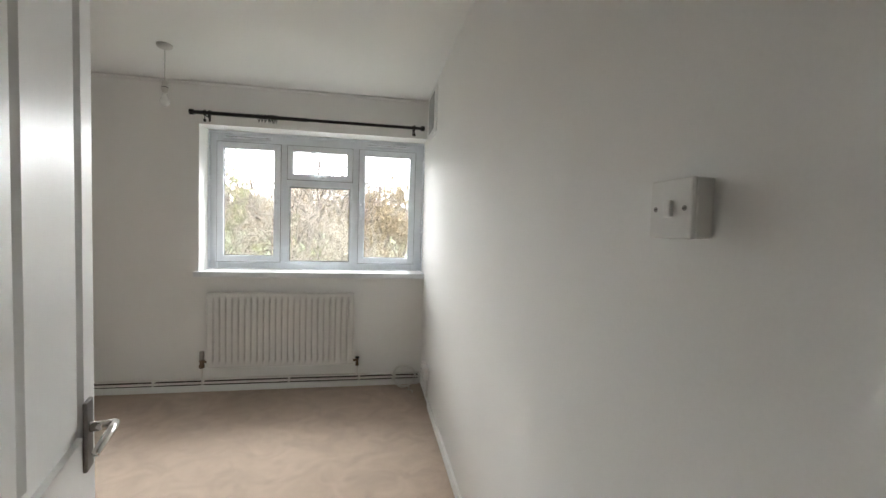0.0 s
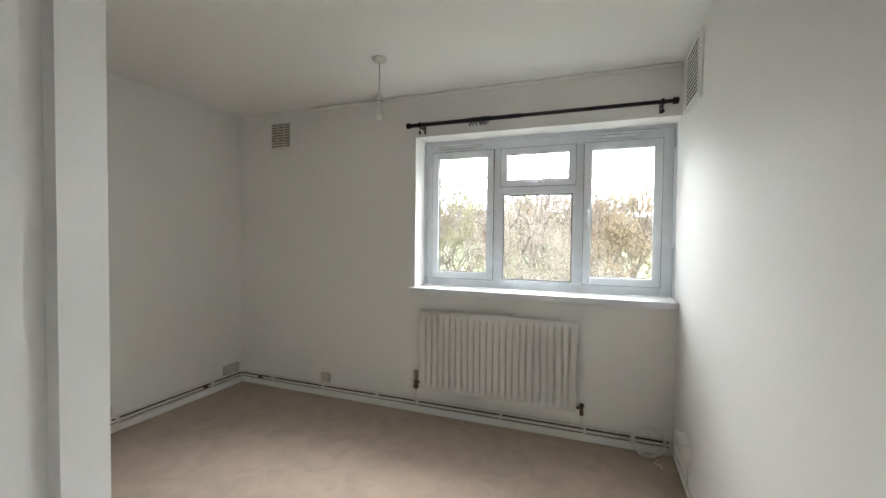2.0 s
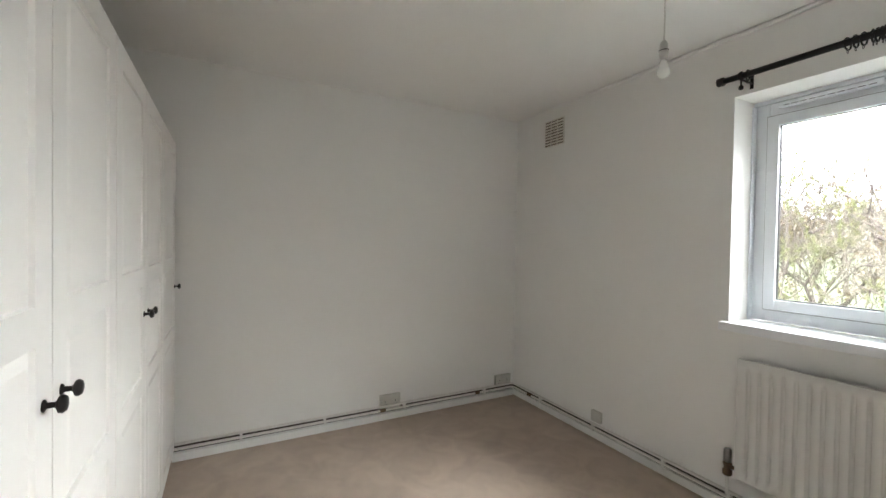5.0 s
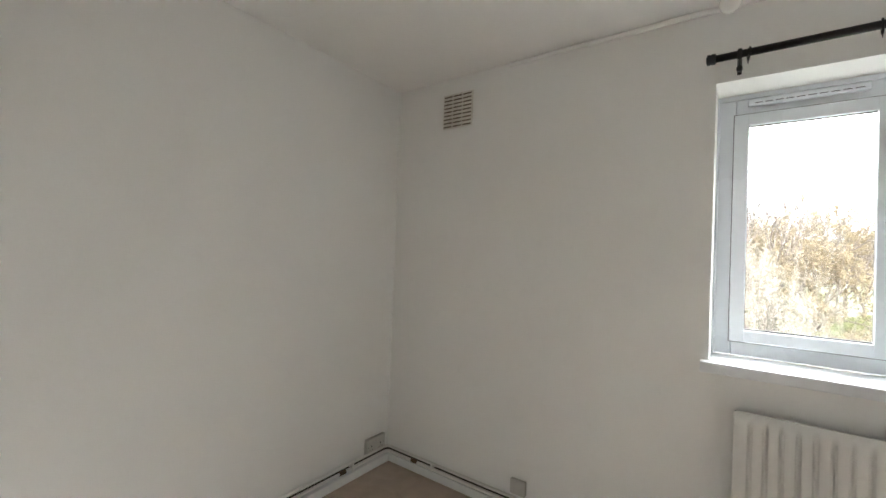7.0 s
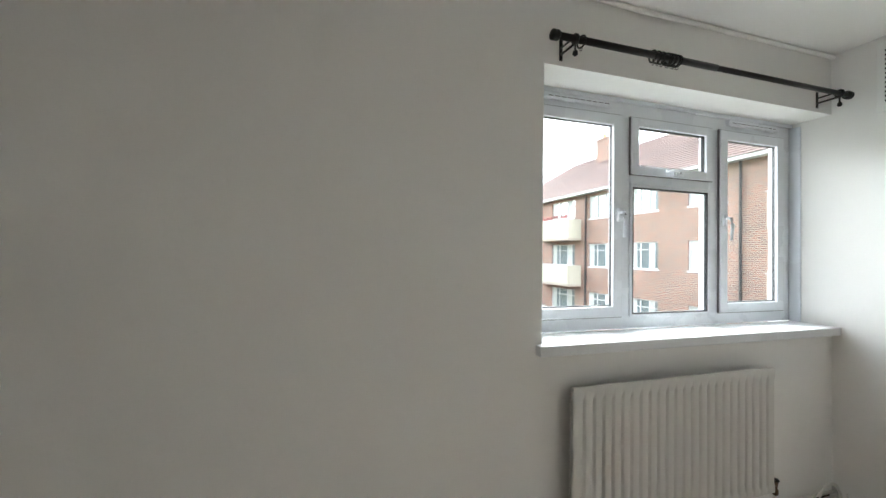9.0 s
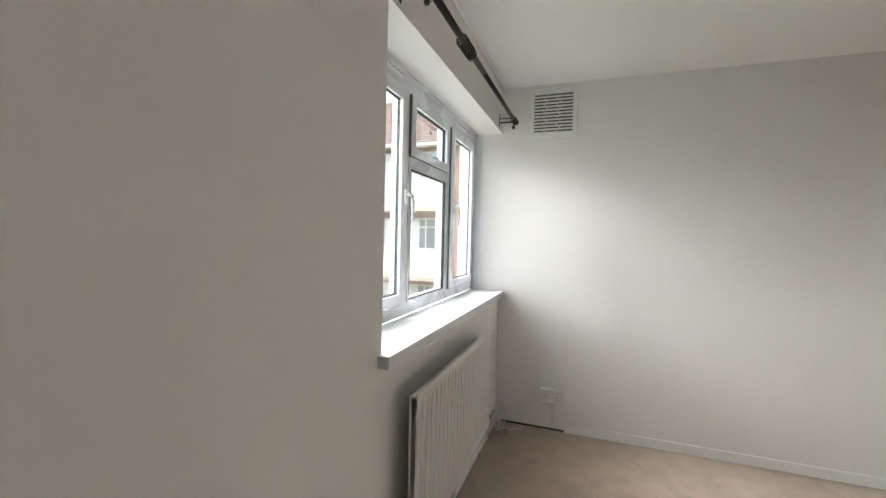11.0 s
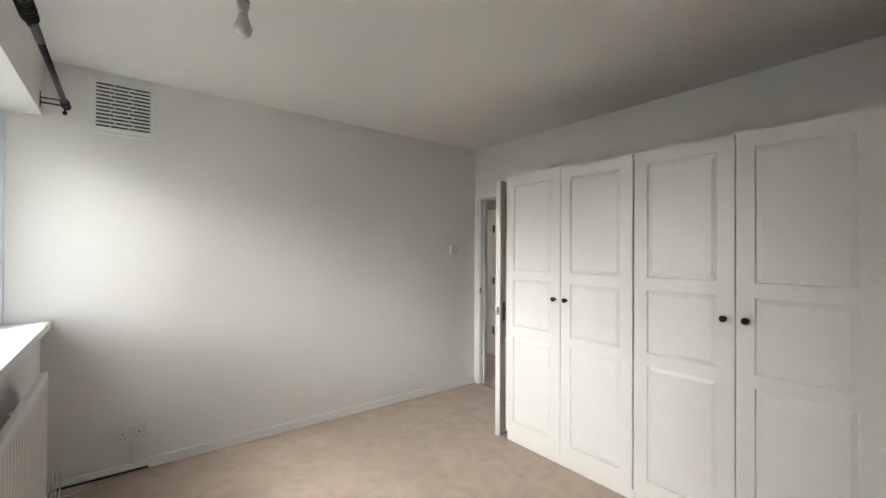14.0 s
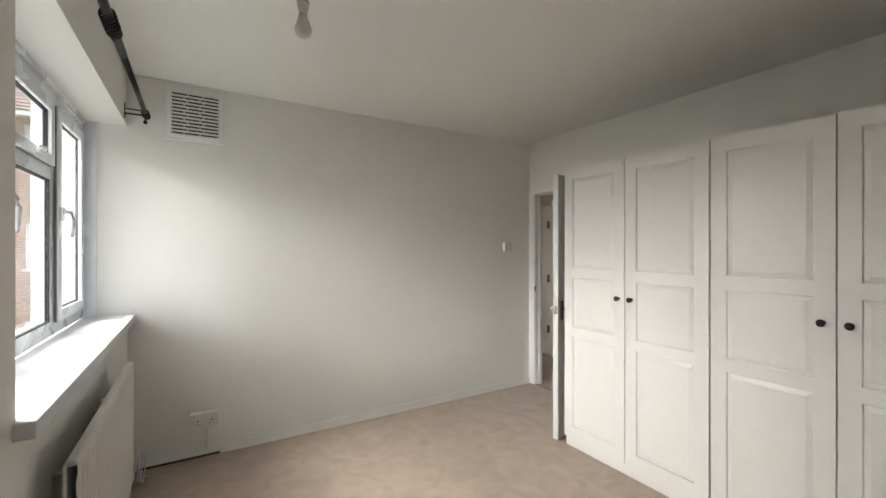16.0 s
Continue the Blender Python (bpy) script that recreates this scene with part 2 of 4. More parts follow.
structure("floor", boxes((HX0, HX1, HALL_Y - 0.2, -D - 0.05, -0.2, 0), (-W - 0.2, 0.2, -D - 0.05, WT, -0.2, 0)), CARPET,
          "beige cut-pile carpet with faint tread marks", "floor")
structure("ceiling", boxes((HX0 - 0.2, HX1 + 0.2, HALL_Y - 0.2, -D - 0.05, H, H + 0.2), (-W - 0.2, 0.2, -D - 0.05, WT, H, H + 0.2)), CEIL,
          "plain off-white painted ceiling", "ceiling")
structure("wall_north", boxes((-W - 0.2, OX, 0, WT, 0, H), (OX, EX, 0, WT, 0, OZ0 - 0.045), (OX, EX, 0, WT, OZ1, H)), WALL,
          "off-white painted wall with a deep window recess", "wall")
structure("wall_east", boxes((EX, 0.2, -D - 0.1, WT, 0, H)), WALL, "plain off-white painted wall", "wall")
structure("wall_west", boxes((-W - 0.2, -W, -D - 0.1, 0, 0, H)), WALL, "plain off-white painted wall", "wall")
structure("wall_south", boxes((-W, DX0 - 0.03, -D - 0.1, -D, 0, H), (DX1 + 0.03, EX, -D - 0.1, -D, 0, H), (DX0 - 0.03, DX1 + 0.03, -D - 0.1, -D, DH + 0.03, H)), WALL,
          "off-white painted wall above white wardrobes, with a doorway", "wall")

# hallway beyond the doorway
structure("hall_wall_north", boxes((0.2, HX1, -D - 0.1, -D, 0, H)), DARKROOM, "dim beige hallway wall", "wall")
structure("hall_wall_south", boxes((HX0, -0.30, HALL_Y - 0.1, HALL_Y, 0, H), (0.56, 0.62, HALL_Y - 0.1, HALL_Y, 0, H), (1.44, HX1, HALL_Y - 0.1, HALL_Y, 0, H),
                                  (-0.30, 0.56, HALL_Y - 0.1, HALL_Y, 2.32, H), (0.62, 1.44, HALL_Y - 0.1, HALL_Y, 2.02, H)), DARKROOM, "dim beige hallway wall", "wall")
# The east end's opening is added out of view to let sky light in.
structure("hall_wall_ends", boxes((HX0 - 0.1, HX0, HALL_Y - 0.1, -D - 0.1, 0, H), (HX1, HX1 + 0.1, HALL_Y - 0.1, -D, 0, 1.0), (HX1, HX1 + 0.1, HALL_Y - 0.1, -D, 1.9, H), (HX1, HX1 + 0.1, HALL_Y - 0.1, HALL_Y + 0.15, 1.0, 1.9), (HX1, HX1 + 0.1, -D - 0.2, -D, 1.0, 1.9)), DARKROOM, "dim hallway end walls, the east one with an added opening for light", "wall")
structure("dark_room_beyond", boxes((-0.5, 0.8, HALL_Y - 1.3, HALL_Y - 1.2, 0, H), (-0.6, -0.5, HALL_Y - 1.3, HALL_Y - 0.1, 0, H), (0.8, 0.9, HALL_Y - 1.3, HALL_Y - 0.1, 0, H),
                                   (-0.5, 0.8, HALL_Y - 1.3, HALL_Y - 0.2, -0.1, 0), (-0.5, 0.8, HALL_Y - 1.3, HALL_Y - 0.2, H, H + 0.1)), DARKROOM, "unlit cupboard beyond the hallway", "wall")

# skirtings, bead under the ceiling
structure("baseboard_east", boxes((EX - 0.016, EX - 0.001, -D + 0.001, -0.52, 0, 0.066), (EX - 0.012, EX - 0.001, -0.52, -0.05, 0.016, 0.056), bevel=0.003), GLOSS, "low white gloss skirting board", "skirting")
# The gap's shade is put in as a dark strip.
structure("trim_east_gap_shade", boxes((EX - 0.008, EX - 0.001, -0.518, -0.05, 0.0005, 0.0155)), GAPSHADE, "dark strip for the shade in the gap under the loose end of the skirting", "trim")
structure("baseboard_north", boxes((-W + 0.002, EX - 0.03, -0.018, -0.001, 0, 0.050), bevel=0.003), GLOSS, "low white gloss skirting board under heating pipes", "skirting")
structure("baseboard_west", boxes((-W + 0.001, -W + 0.034, -2.69, -0.02, 0, 0.052), bevel=0.003), GLOSS, "low white gloss skirting board under heating pipes", "skirting")
# Shade between pipes, wall and skirting, painted as dark strips on the wall.
structure("trim_pipe_shade_strip", boxes((-W + 0.003, EX - 0.03, -0.004, -0.0005, 0.051, 0.094), (-W + 0.0005, -W + 0.004, -2.69, -0.004, 0.053, 0.094)), GAPSHADE, "dark strip for the shade behind the heating pipes", "trim")
bm = bmesh.new()
tube(bm, [(-W + 0.85 + 0.1 * k, -0.012, H - 0.014 - 0.002 * math.sin(k * 1.3)) for k in range(29)] + [(EX - 0.002, -0.012, H - 0.014)], 0.012, 10)
structure("trim_ceiling_bead", bm, CEIL, "off-white painted pipe bead along the ceiling edge", "trim")

# doorway lining and architrave
structure("trim_doorway_lining", boxes((DX0 - 0.029, DX0, -D - 0.1, -D + 0.002, 0, DH), (DX1, DX1 + 0.029, -D - 0.1, -D + 0.002, 0, DH), (DX0 - 0.029, DX1 + 0.029, -D - 0.1, -D + 0.002, DH, DH + 0.029),
                                      (DX1 - 0.012, DX1, -D - 0.075, -D - 0.045, 0, DH), (DX0, DX1 - 0.012, -D - 0.075, -D - 0.045, DH - 0.012, DH), bevel=0.002), GLOSS, "white gloss door lining", "door frame")
structure("trim_architrave", boxes((DX1 + 0.006, EX - 0.001, -D, -D + 0.012, 0, DH + 0.045), (DX0 - 0.058, DX0 - 0.02, -D, -D + 0.012, 0, DH + 0.045),
                                  (DX0 - 0.058, EX - 0.001, -D, -D + 0.0125, DH + 0.006, DH + 0.046), bevel=0.004), GLOSS, "white gloss architrave round the doorway", "architrave")
strike = thing("strike_plate", (DX1, -D, 1.01), "small tarnished strike plate on the white door frame", "strike plate")
part("plate", boxes((-0.004, 0.003, -0.002, 0.012, -0.03, 0.03)), DARKCHROME, strike)
part("slot", boxes((-0.006, -0.0035, 0.001, 0.009, -0.014, 0.014)), SLOT, strike)
threshold = thing("threshold_strip", (0, 0, 0), "thin dull metal carpet strip across the doorway", "threshold strip")
part("strip", boxes((DX0, DX1, -D - 0.03, -D, 0.001, 0.008), bevel=0.002), DARKCHROME, threshold)


# ---- window ----
GY = 0.25
window = tagged(new("window_1"), "white uPVC window of two casements and a small top light, closed", "window", "", "structure")


def frame_bars(x0, x1, z0, z1, w, y0, y1, bevel=0.005):
    return boxes((x0, x0 + w, y0, y1, z0, z1), (x1 - w, x1, y0, y1, z0, z1), (x0 + w - 0.002, x1 - w + 0.002, y0 + 0.0005, y1 - 0.0005, z0, z0 + w),
                 (x0 + w - 0.002, x1 - w + 0.002, y0 + 0.0005, y1 - 0.0005, z1 - w, z1), bevel=bevel)


part("window_frame", boxes((OX, -1.803, GY - 0.035, GY + 0.035, OZ0, OZ1), (-0.093, EX - 0.001, GY - 0.035, GY + 0.035, OZ0, OZ1), (-1.292, -1.222, GY - 0.034, GY + 0.034, OZ0, OZ1), (-0.668, -0.597, GY - 0.034, GY + 0.034, OZ0, OZ1),
                           (-1.804, -0.092, GY - 0.036, GY + 0.033, 2.112, OZ1), (-1.804, -0.092, GY - 0.036, GY + 0.033, OZ0, 1.082), (-1.223, -0.667, GY - 0.0355, GY + 0.033, 1.768, 1.824), bevel=0.006), UPVC, window)


def sash_bars(x0, x1, z0, z1, w):
    """A sash whose front rim laps over the fixed frame, with a slim body inside the frame."""
    o, a, b = 0.006, GY - 0.055, GY - 0.0375
    bm = frame_bars(x0 - o, x1 + o, z0 - o, z1 + o, w + o, a, b, 0.004)
    for r in ((x0 + 0.001, x0 + w - 0.004, b, GY - 0.012, z0 + 0.001, z1 - 0.001), (x1 - w + 0.004, x1 - 0.001, b, GY - 0.012, z0 + 0.001, z1 - 0.001),
              (x0 + w - 0.004, x1 - w + 0.004, b, GY - 0.012, z0 + 0.001, z0 + w - 0.004), (x0 + w - 0.004, x1 - w + 0.004, b, GY - 0.012, z1 - w + 0.004, z1 - 0.001)):
        box(bm, *r)
    return bm


def sash_seal(x0, x1, z0, z1, owner):
    o, w, a, b = 0.0062, 0.003, GY - 0.047, GY - 0.0365
    part("seal", boxes((x0 - o - w, x0 - o, a, b, z0 - o - w, z1 + o + w), (x1 + o, x1 + o + w, a, b, z0 - o - w, z1 + o + w),
                       (x0 - o, x1 + o, a, b, z0 - o - w, z0 - o), (x0 - o, x1 + o, a, b, z1 + o, z1 + o + w)), SEALGREY, owner)


def pane(x0, x1, z0, z1, owner):
    g, w = GY - 0.030, 0.007
    part("pane", boxes((x0 - 0.006, x1 + 0.006, g - 0.003, g + 0.003, z0 - 0.006, z1 + 0.006)), GLASS, owner).visible_shadow = False
    for y0, y1 in ((g - 0.010, g - 0.003), (g + 0.003, g + 0.012)):
        part("gasket", boxes((x0, x0 + w, y0, y1, z0, z1), (x1 - w, x1, y0, y1, z0, z1), (x0 + w, x1 - w, y0, y1, z0, z0 + w), (x0 + w, x1 - w, y0, y1, z1 - w, z1)), GASKET, owner)


def handle(x, z, owner, flat=False):
    bm = bmesh.new()
    if flat:
        box(bm, x - 0.03, x + 0.03, GY - 0.075, GY - 0.055, z - 0.012, z + 0.012, bevel=0.004)
        tube(bm, [(x - 0.02 + 0.0, GY - 0.082, z), (x - 0.06, GY - 0.095, z + 0.002), (x - 0.11, GY - 0.09, z)], [0.008, 0.008, 0.006], 8)
    else:
        box(bm, x - 0.011, x + 0.011, GY - 0.07, GY - 0.055, z - 0.035, z + 0.035, bevel=0.004)
        tube(bm, [(x, GY - 0.07, z + 0.012), (x, GY - 0.097, z + 0.008), (x, GY - 0.105, z - 0.03), (x, GY - 0.098, z - 0.115)], [0.009, 0.009, 0.009, 0.007], 8)
    part("handle", bm, UPVC, owner, "white window handle", True)
    part("keyhole", boxes((x - 0.003, x + 0.003, GY - 0.1065 if flat is False else GY - 0.0765, GY - 0.104 if flat is False else GY - 0.0745, z - 0.003, z + 0.003)), SLOT, owner)


for x0, x1, hx in ((-1.803, -1.292, -1.311), (-0.597, -0.093, -0.578)):
    sash = part("casement", sash_bars(x0, x1, 1.082, 2.112, 0.049), UPVC, window)
    sash_seal(x0, x1, 1.082, 2.112, sash)
    pane(x0 + 0.045, x1 - 0.040, 1.130, 2.068, sash)
    handle(hx, 1.60, sash)
top_light = part("top_light", sash_bars(-1.222, -0.668, 1.824, 2.112, 0.042), UPVC, window)
sash_seal(-1.222, -0.668, 1.824, 2.112, top_light)
pane(-1.184, -0.708, 1.865, 2.072, top_light)
handle(-0.92, 1.842, top_light, True)
fixed = part("fixed_light", frame_bars(-1.2225, -0.6675, 1.0695, 1.7685, 0.018, GY - 0.040, GY - 0.012, 0.003), UPVC, window)
pane(-1.207, -0.682, 1.085, 1.753, fixed)
for x0 in (-1.76, -0.55):
    v = part("trickle_vent", boxes((x0, x0 + 0.40, GY - 0.066, GY - 0.036, 2.150, 2.182), bevel=0.007), UPVC, window, "white trickle vent")
    part("slots", boxes(*[(x0 + 0.025 + 0.036 * k, x0 + 0.052 + 0.036 * k, GY - 0.0675, GY - 0.065, 2.159, 2.1625) for k in range(10)]), SEALGREY, v)
part("window_sill", boxes((-1.905, EX - 0.001, -0.045, -0.001, 0.965, 1.01), (OX + 0.001, EX - 0.001, -0.0015, GY - 0.036, 0.966, 1.0095), bevel=0.004), SILL, window, "glossy white window sill")
label_strip = thing("stuck_label", (-1.77, 0.02, 1.0105), "small white paper label stuck on the window sill", "label")
part("paper", boxes((-0.04, 0.04, -0.008, 0.012, 0, 0.0015)), PLASTIC, label_strip)

structure("trim_window_head", boxes((OX + 0.001, EX - 0.001, GY - 0.055, GY - 0.0365, 2.188, OZ1 - 0.001), (EX - 0.010, EX - 0.001, GY - 0.10, GY - 0.0365, OZ0 + 0.001, 2.187), (OX + 0.001, OX + 0.010, GY - 0.075, GY - 0.0365, OZ0 + 0.001, 2.187), bevel=0.003), UPVC, "white trim strips round the window frame", "trim")

# ---- radiator ----
RX0, RX1, RZ0, RZ1, RY = -1.782, -0.615, 0.228, 0.842, -0.098
rad = thing("radiator", (0, 0, 0), "off-white steel panel radiator with vertical flutes under the window", "radiator")
bm = bmesh.new()
flutes = 23
prof, x = [], RX0 + 0.028
step = (RX1 - RX0 - 0.056) / flutes
prof.append((RX0, 0.004))
prof.append((RX0 + 0.01, 0.0))
for k in range(flutes):
    a = RX0 + 0.028 + k * step
    prof += [(a + 0.28 * step, 0.0), (a + 0.35 * step, 0.004), (a + 0.41 * step, 0.020), (a + 0.59 * step, 0.020), (a + 0.65 * step, 0.004), (a + 0.72 * step, 0.0)]
prof += [(RX1 - 0.01, 0.0), (RX1, 0.004)]
levels = [(RZ0 + 0.006, 0.0), (RZ0 + 0.03, 0.0), (RZ0 + 0.055, 1.0), (RZ1 - 0.06, 1.0), (RZ1 - 0.035, 0.0), (RZ1 - 0.006, 0.0)]
grid = [[bm.verts.new((px, RY + d * k, z)) for px, d in prof] for z, k in levels]
for a, b in zip(grid, grid[1:]):
    for k in range(len(prof) - 1):
        bm.faces.new((a[k], a[k + 1], b[k + 1], b[k]))
top = [bm.verts.new((px, RY + 0.006, RZ1)) for px, d in prof]
for k in range(len(prof) - 1):
    bm.faces.new((grid[-1][k], grid[-1][k + 1], top[k + 1], top[k]))
part("front_panel", bm, RADPAINT, rad, "", True)
part("back_panel", boxes((RX0 + 0.004, RX1 - 0.004, RY + 0.024, RY + 0.034, RZ0 - 0.010, RZ1 - 0.008), bevel=0.004), RADPAINT, rad)
part("top_seam", boxes((RX0 + 0.001, RX1 - 0.001, RY + 0.003, RY + 0.0235, RZ1 - 0.012, RZ1 + 0.002), bevel=0.003), RADPAINT, rad)
for bx in (RX0 + 0.22, RX1 - 0.22):
    for bz in (RZ0 + 0.03, RZ1 - 0.2):
        part("bracket", boxes((bx - 0.02, bx + 0.02, RY + 0.03, -0.001, bz, bz + 0.09)), RADPAINT, rad)


def valve(x, z, side, height):
    v = thing("radiator_valve", (x, RY + 0.022, z), "aged metal radiator valve beside the radiator" if height > 0.08 else "small dark lockshield valve beside the radiator", "radiator valve")
    bm = bmesh.new()
    cyl(bm, (-side * 0.002, 0, 0), (side * -0.042, 0, 0), 0.010, seg=14)
    k = 1.25 if height > 0.08 else 0.8
    lathe(bm, [(0.012 * k, -0.05), (0.017 * k, -0.045), (0.017 * k, -0.022), (0.011 * k, -0.016), (0.014 * k, 0.0), (0.017 * k, 0.012), (0.012 * k, 0.02)])
    part("valve_body", bm, BRASS, v, "", True)
    bm = bmesh.new()
    lathe(bm, [(0.014, 0.02), (0.018, 0.026), (0.018, height - 0.01), (0.014, height)], seg=20)
    part("valve_cap", bm, DARKCHROME if height > 0.08 else BLACKMETAL, v, "", True)
    bm = bmesh.new()
    cyl(bm, (0, 0, -0.05), (0, 0, 0.12 - z), 0.0075, seg=12)
    part("tail_pipe", bm, PIPE, v, "", True)


valve(RX0 - 0.042, 0.27, -1, 0.09)
valve(RX1 + 0.034, 0.255, 1, 0.030)

# ---- heating pipes ----
for z, off, lab in ((0.109, 0.026, "upper"), (0.078, 0.028, "lower")):
    p = thing("heating_pipe", (0, 0, 0), "thin white painted %s heating pipe clipped above the skirting" % lab, "pipe", "heating pipes round the room")
    bm = bmesh.new()
    r = 0.009
    pts = [(EX - 0.02, -off, z)] + [(-0.5 - 0.5 * k, -off, z + 0.002 * math.sin(k)) for k in range(6)]
    pts += [(-W + off + 0.03, -off, z), (-W + off + 0.008, -off - 0.008, z), (-W + off, -off - 0.03, z)]
    pts += [(-W + off, -0.5 - 0.5 * k, z + 0.0015 * math.sin(k * 2)) for k in range(5)] + [(-W + off, -2.70, z)]
    tube(bm, pts, r, 10)
    part("pipe_run", bm, PIPE, p, "", True)
for k, (cx, cy) in enumerate([(-0.25, -1), (-0.56, -1), (-1.15, -1), (-1.83, -1), (-2.2, -1), (-2.74, -1), (-3.3, -1)]):
    c = thing("pipe_clip", (cx, 0, 0.096), "small white plastic clip holding the heating pipes", "pipe clip", "pipe clips")
    part("clip", boxes((-0.008, 0.008, -0.047, -0.001, -0.006, 0.006), (-0.008, 0.008, -0.050, -0.044, -0.03, 0.03), bevel=0.002), PIPE, c)
for cy in (-0.35, -1.12, -1.75, -2.3):
    c = thing("pipe_clip", (-W, cy, 0.096), "small white plastic clip holding the heating pipes", "pipe clip", "pipe clips")
    part("clip", boxes((0.001, 0.047, -0.008, 0.008, -0.006, 0.006), (0.044, 0.050, -0.008, 0.008, -0.03, 0.03), bevel=0.002), PIPE, c)
for x, y, along in ((-W + 0.031, -0.42, 1), (-3.45, -0.031, 0), (-W + 0.031, -1.3, 1)):
    j = thing("pipe_joint", (x, y, 0.081), "tarnished compression joint on the lower heating pipe", "pipe joint", "pipe joints")
    bm = bmesh.new()
    a = Vector((0, 0.022, 0)) if along else Vector((0.022, 0, 0))
    cyl(bm, -a, a, 0.014, seg=6)
    part("nut", bm, BRASS, j)


# ---- sockets, switch ----
def wall_box(name, m, w, h, depth, lab, cat, kind, mat=PLASTIC):
    s = thing(name, (0, 0, 0), lab, cat)
    s.matrix_world = m
    part("back_box", boxes((-w / 2, w / 2, -depth + 0.006, -0.001, -h / 2, h / 2), bevel=0.003), mat, s)
    part("face_plate", boxes((-w / 2 - 0.001, w / 2 + 0.001, -depth - 0.002, -depth + 0.0065, -h / 2 - 0.001, h / 2 + 0.001), bevel=0.003), mat, s)
    f = -depth - 0.002
    if kind == "double":
        for sx in (-1, 1):
            cx = sx * w * 0.25
            holes = part("pin_holes", boxes((cx - 0.003, cx + 0.003, f - 0.0005, f + 0.002, -0.004, 0.008), (cx - 0.014, cx - 0.007, f - 0.0005, f + 0.002, -0.024, -0.020),
                                            (cx + 0.007, cx + 0.014, f - 0.0005, f + 0.002, -0.024, -0.020)), SLOT, s)
            part("rocker", boxes((cx - sx * 0.022 - 0.005, cx - sx * 0.022 + 0.005, f - 0.005, f + 0.001, 0.014, 0.032), bevel=0.0015), mat, s)
            bm = bmesh.new()
            cyl(bm, (sx * w * 0.41, f - 0.0008, 0), (sx * w * 0.41, f + 0.001, 0), 0.0035, seg=12)
            part("screw", bm, DARKCHROME, s)
    elif kind == "switch":
        part("rocker", boxes((-0.008, 0.008, f - 0.007, f + 0.001, -0.013, 0.013), bevel=0.003), mat, s)
        for sx in (-1, 1):
            bm = bmesh.new()
            cyl(bm, (sx * 0.030, f - 0.001, 0), (sx * 0.030, f + 0.001, 0), 0.004, seg=14)
            screw = part("screw", bm, DARKCHROME, s)
            part("screw_slot", boxes((sx * 0.030 - 0.0035, sx * 0.030 + 0.0035, f - 0.0015, f - 0.0008, -0.0006, 0.0006)), SLOT, screw)
    return s


EAST = lambda y, z: pose(EX, y, z, 0, 0, -90)
WESTM = lambda y, z: pose(-W, y, z, 0, 0, 90)
wall_box("light_switch", EAST(-3.102, 1.449), 0.086, 0.088, 0.036, "white single light switch on a surface box beside the door", "light switch", "switch")
sock = wall_box("double_socket", EAST(-0.425, 0.262), 0.165, 0.098, 0.047, "white double power socket on a surface box above the skirting", "power socket", "double")
conduit = thing("cable_trunking", (EX, -0.435, 0), "short white cable trunking from socket to floor", "trunking")
part("trunk", boxes((-0.016, -0.001, -0.012, 0.012, 0.052, 0.220), bevel=0.002), PLASTIC, conduit)
wall_box("double_socket", WESTM(-0.135, 0.150), 0.165, 0.100, 0.026, "greyish double power socket low on the wall near the corner", "power socket", "double", GREYPLASTIC)
wall_box("double_socket", WESTM(-1.238, 0.143), 0.172, 0.104, 0.026, "greyish double power socket low on the wall above the pipes", "power socket", "double", GREYPLASTIC)
wall_box("aerial_outlet", pose(-2.73, 0, 0.165), 0.086, 0.078, 0.022, "small cream blank outlet plate above the heating pipes", "outlet", "plain", GREYPLASTIC)

# ---- cable coil ----
coil = thing("cable_coil", (-0.17, -0.062, 0.1), "loose coil of thin white cable on the heating pipes", "cable")
bm = bmesh.new()
tube(bm, [((0.098 + 0.008 * math.sin(k * 0.37)) * math.cos(k * 0.26), -0.002 - 0.014 * math.sin(k * 0.11) - 0.0003 * k, (0.092 + 0.007 * math.sin(k * 0.61)) * math.sin(k * 0.26)) for k in range(75)], 0.0042, 7)
part("loops", bm, PLASTIC, coil, "", True)
bm = bmesh.new()
tube(bm, [(0.02, -0.02, -0.088), (0.05, -0.05, -0.092), (0.03, -0.09, -0.0945), (0.07, -0.12, -0.0955), (0.06, -0.16, -0.0955)], 0.004, 7)
part("tail", bm, PLASTIC, coil, "", True)

# ---- vents ----
ve = thing("air_vent", (EX, -0.370, 2.333), "white louvred plaster air vent high on the wall", "air vent")
part("surround", boxes((-0.014, -0.001, -0.172, 0.172, -0.180, 0.180), bevel=0.004), GLOSS, ve)
part("face", boxes((-0.020, -0.012, -0.148, 0.148, -0.155, 0.155), bevel=0.003), GLOSS, ve)
for r in range(12):
    z = 0.130 - r * 0.0236
    for k in range(3):
        part("slot", boxes((-0.0208, -0.0195, -0.138 + k * 0.0925 + (0.02 if r % 2 and k else 0), -0.138 + k * 0.0925 + 0.086 + (0.02 if r % 2 and k < 2 else 0), z - 0.006, z + 0.005)), SLOT, ve)
    part("louvre", boxes((-0.024, -0.0195, -0.140, 0.140, z + 0.0045, z + 0.0085), bevel=0.001), GLOSS, ve)
vw = thing("air_brick", (-3.23, 0, 2.333), "cream clay air brick with rows of slots near the ceiling", "air brick")
part("plate", boxes((-0.108, 0.108, -0.010, -0.001, -0.108, 0.108), bevel=0.002), VENTW, vw)
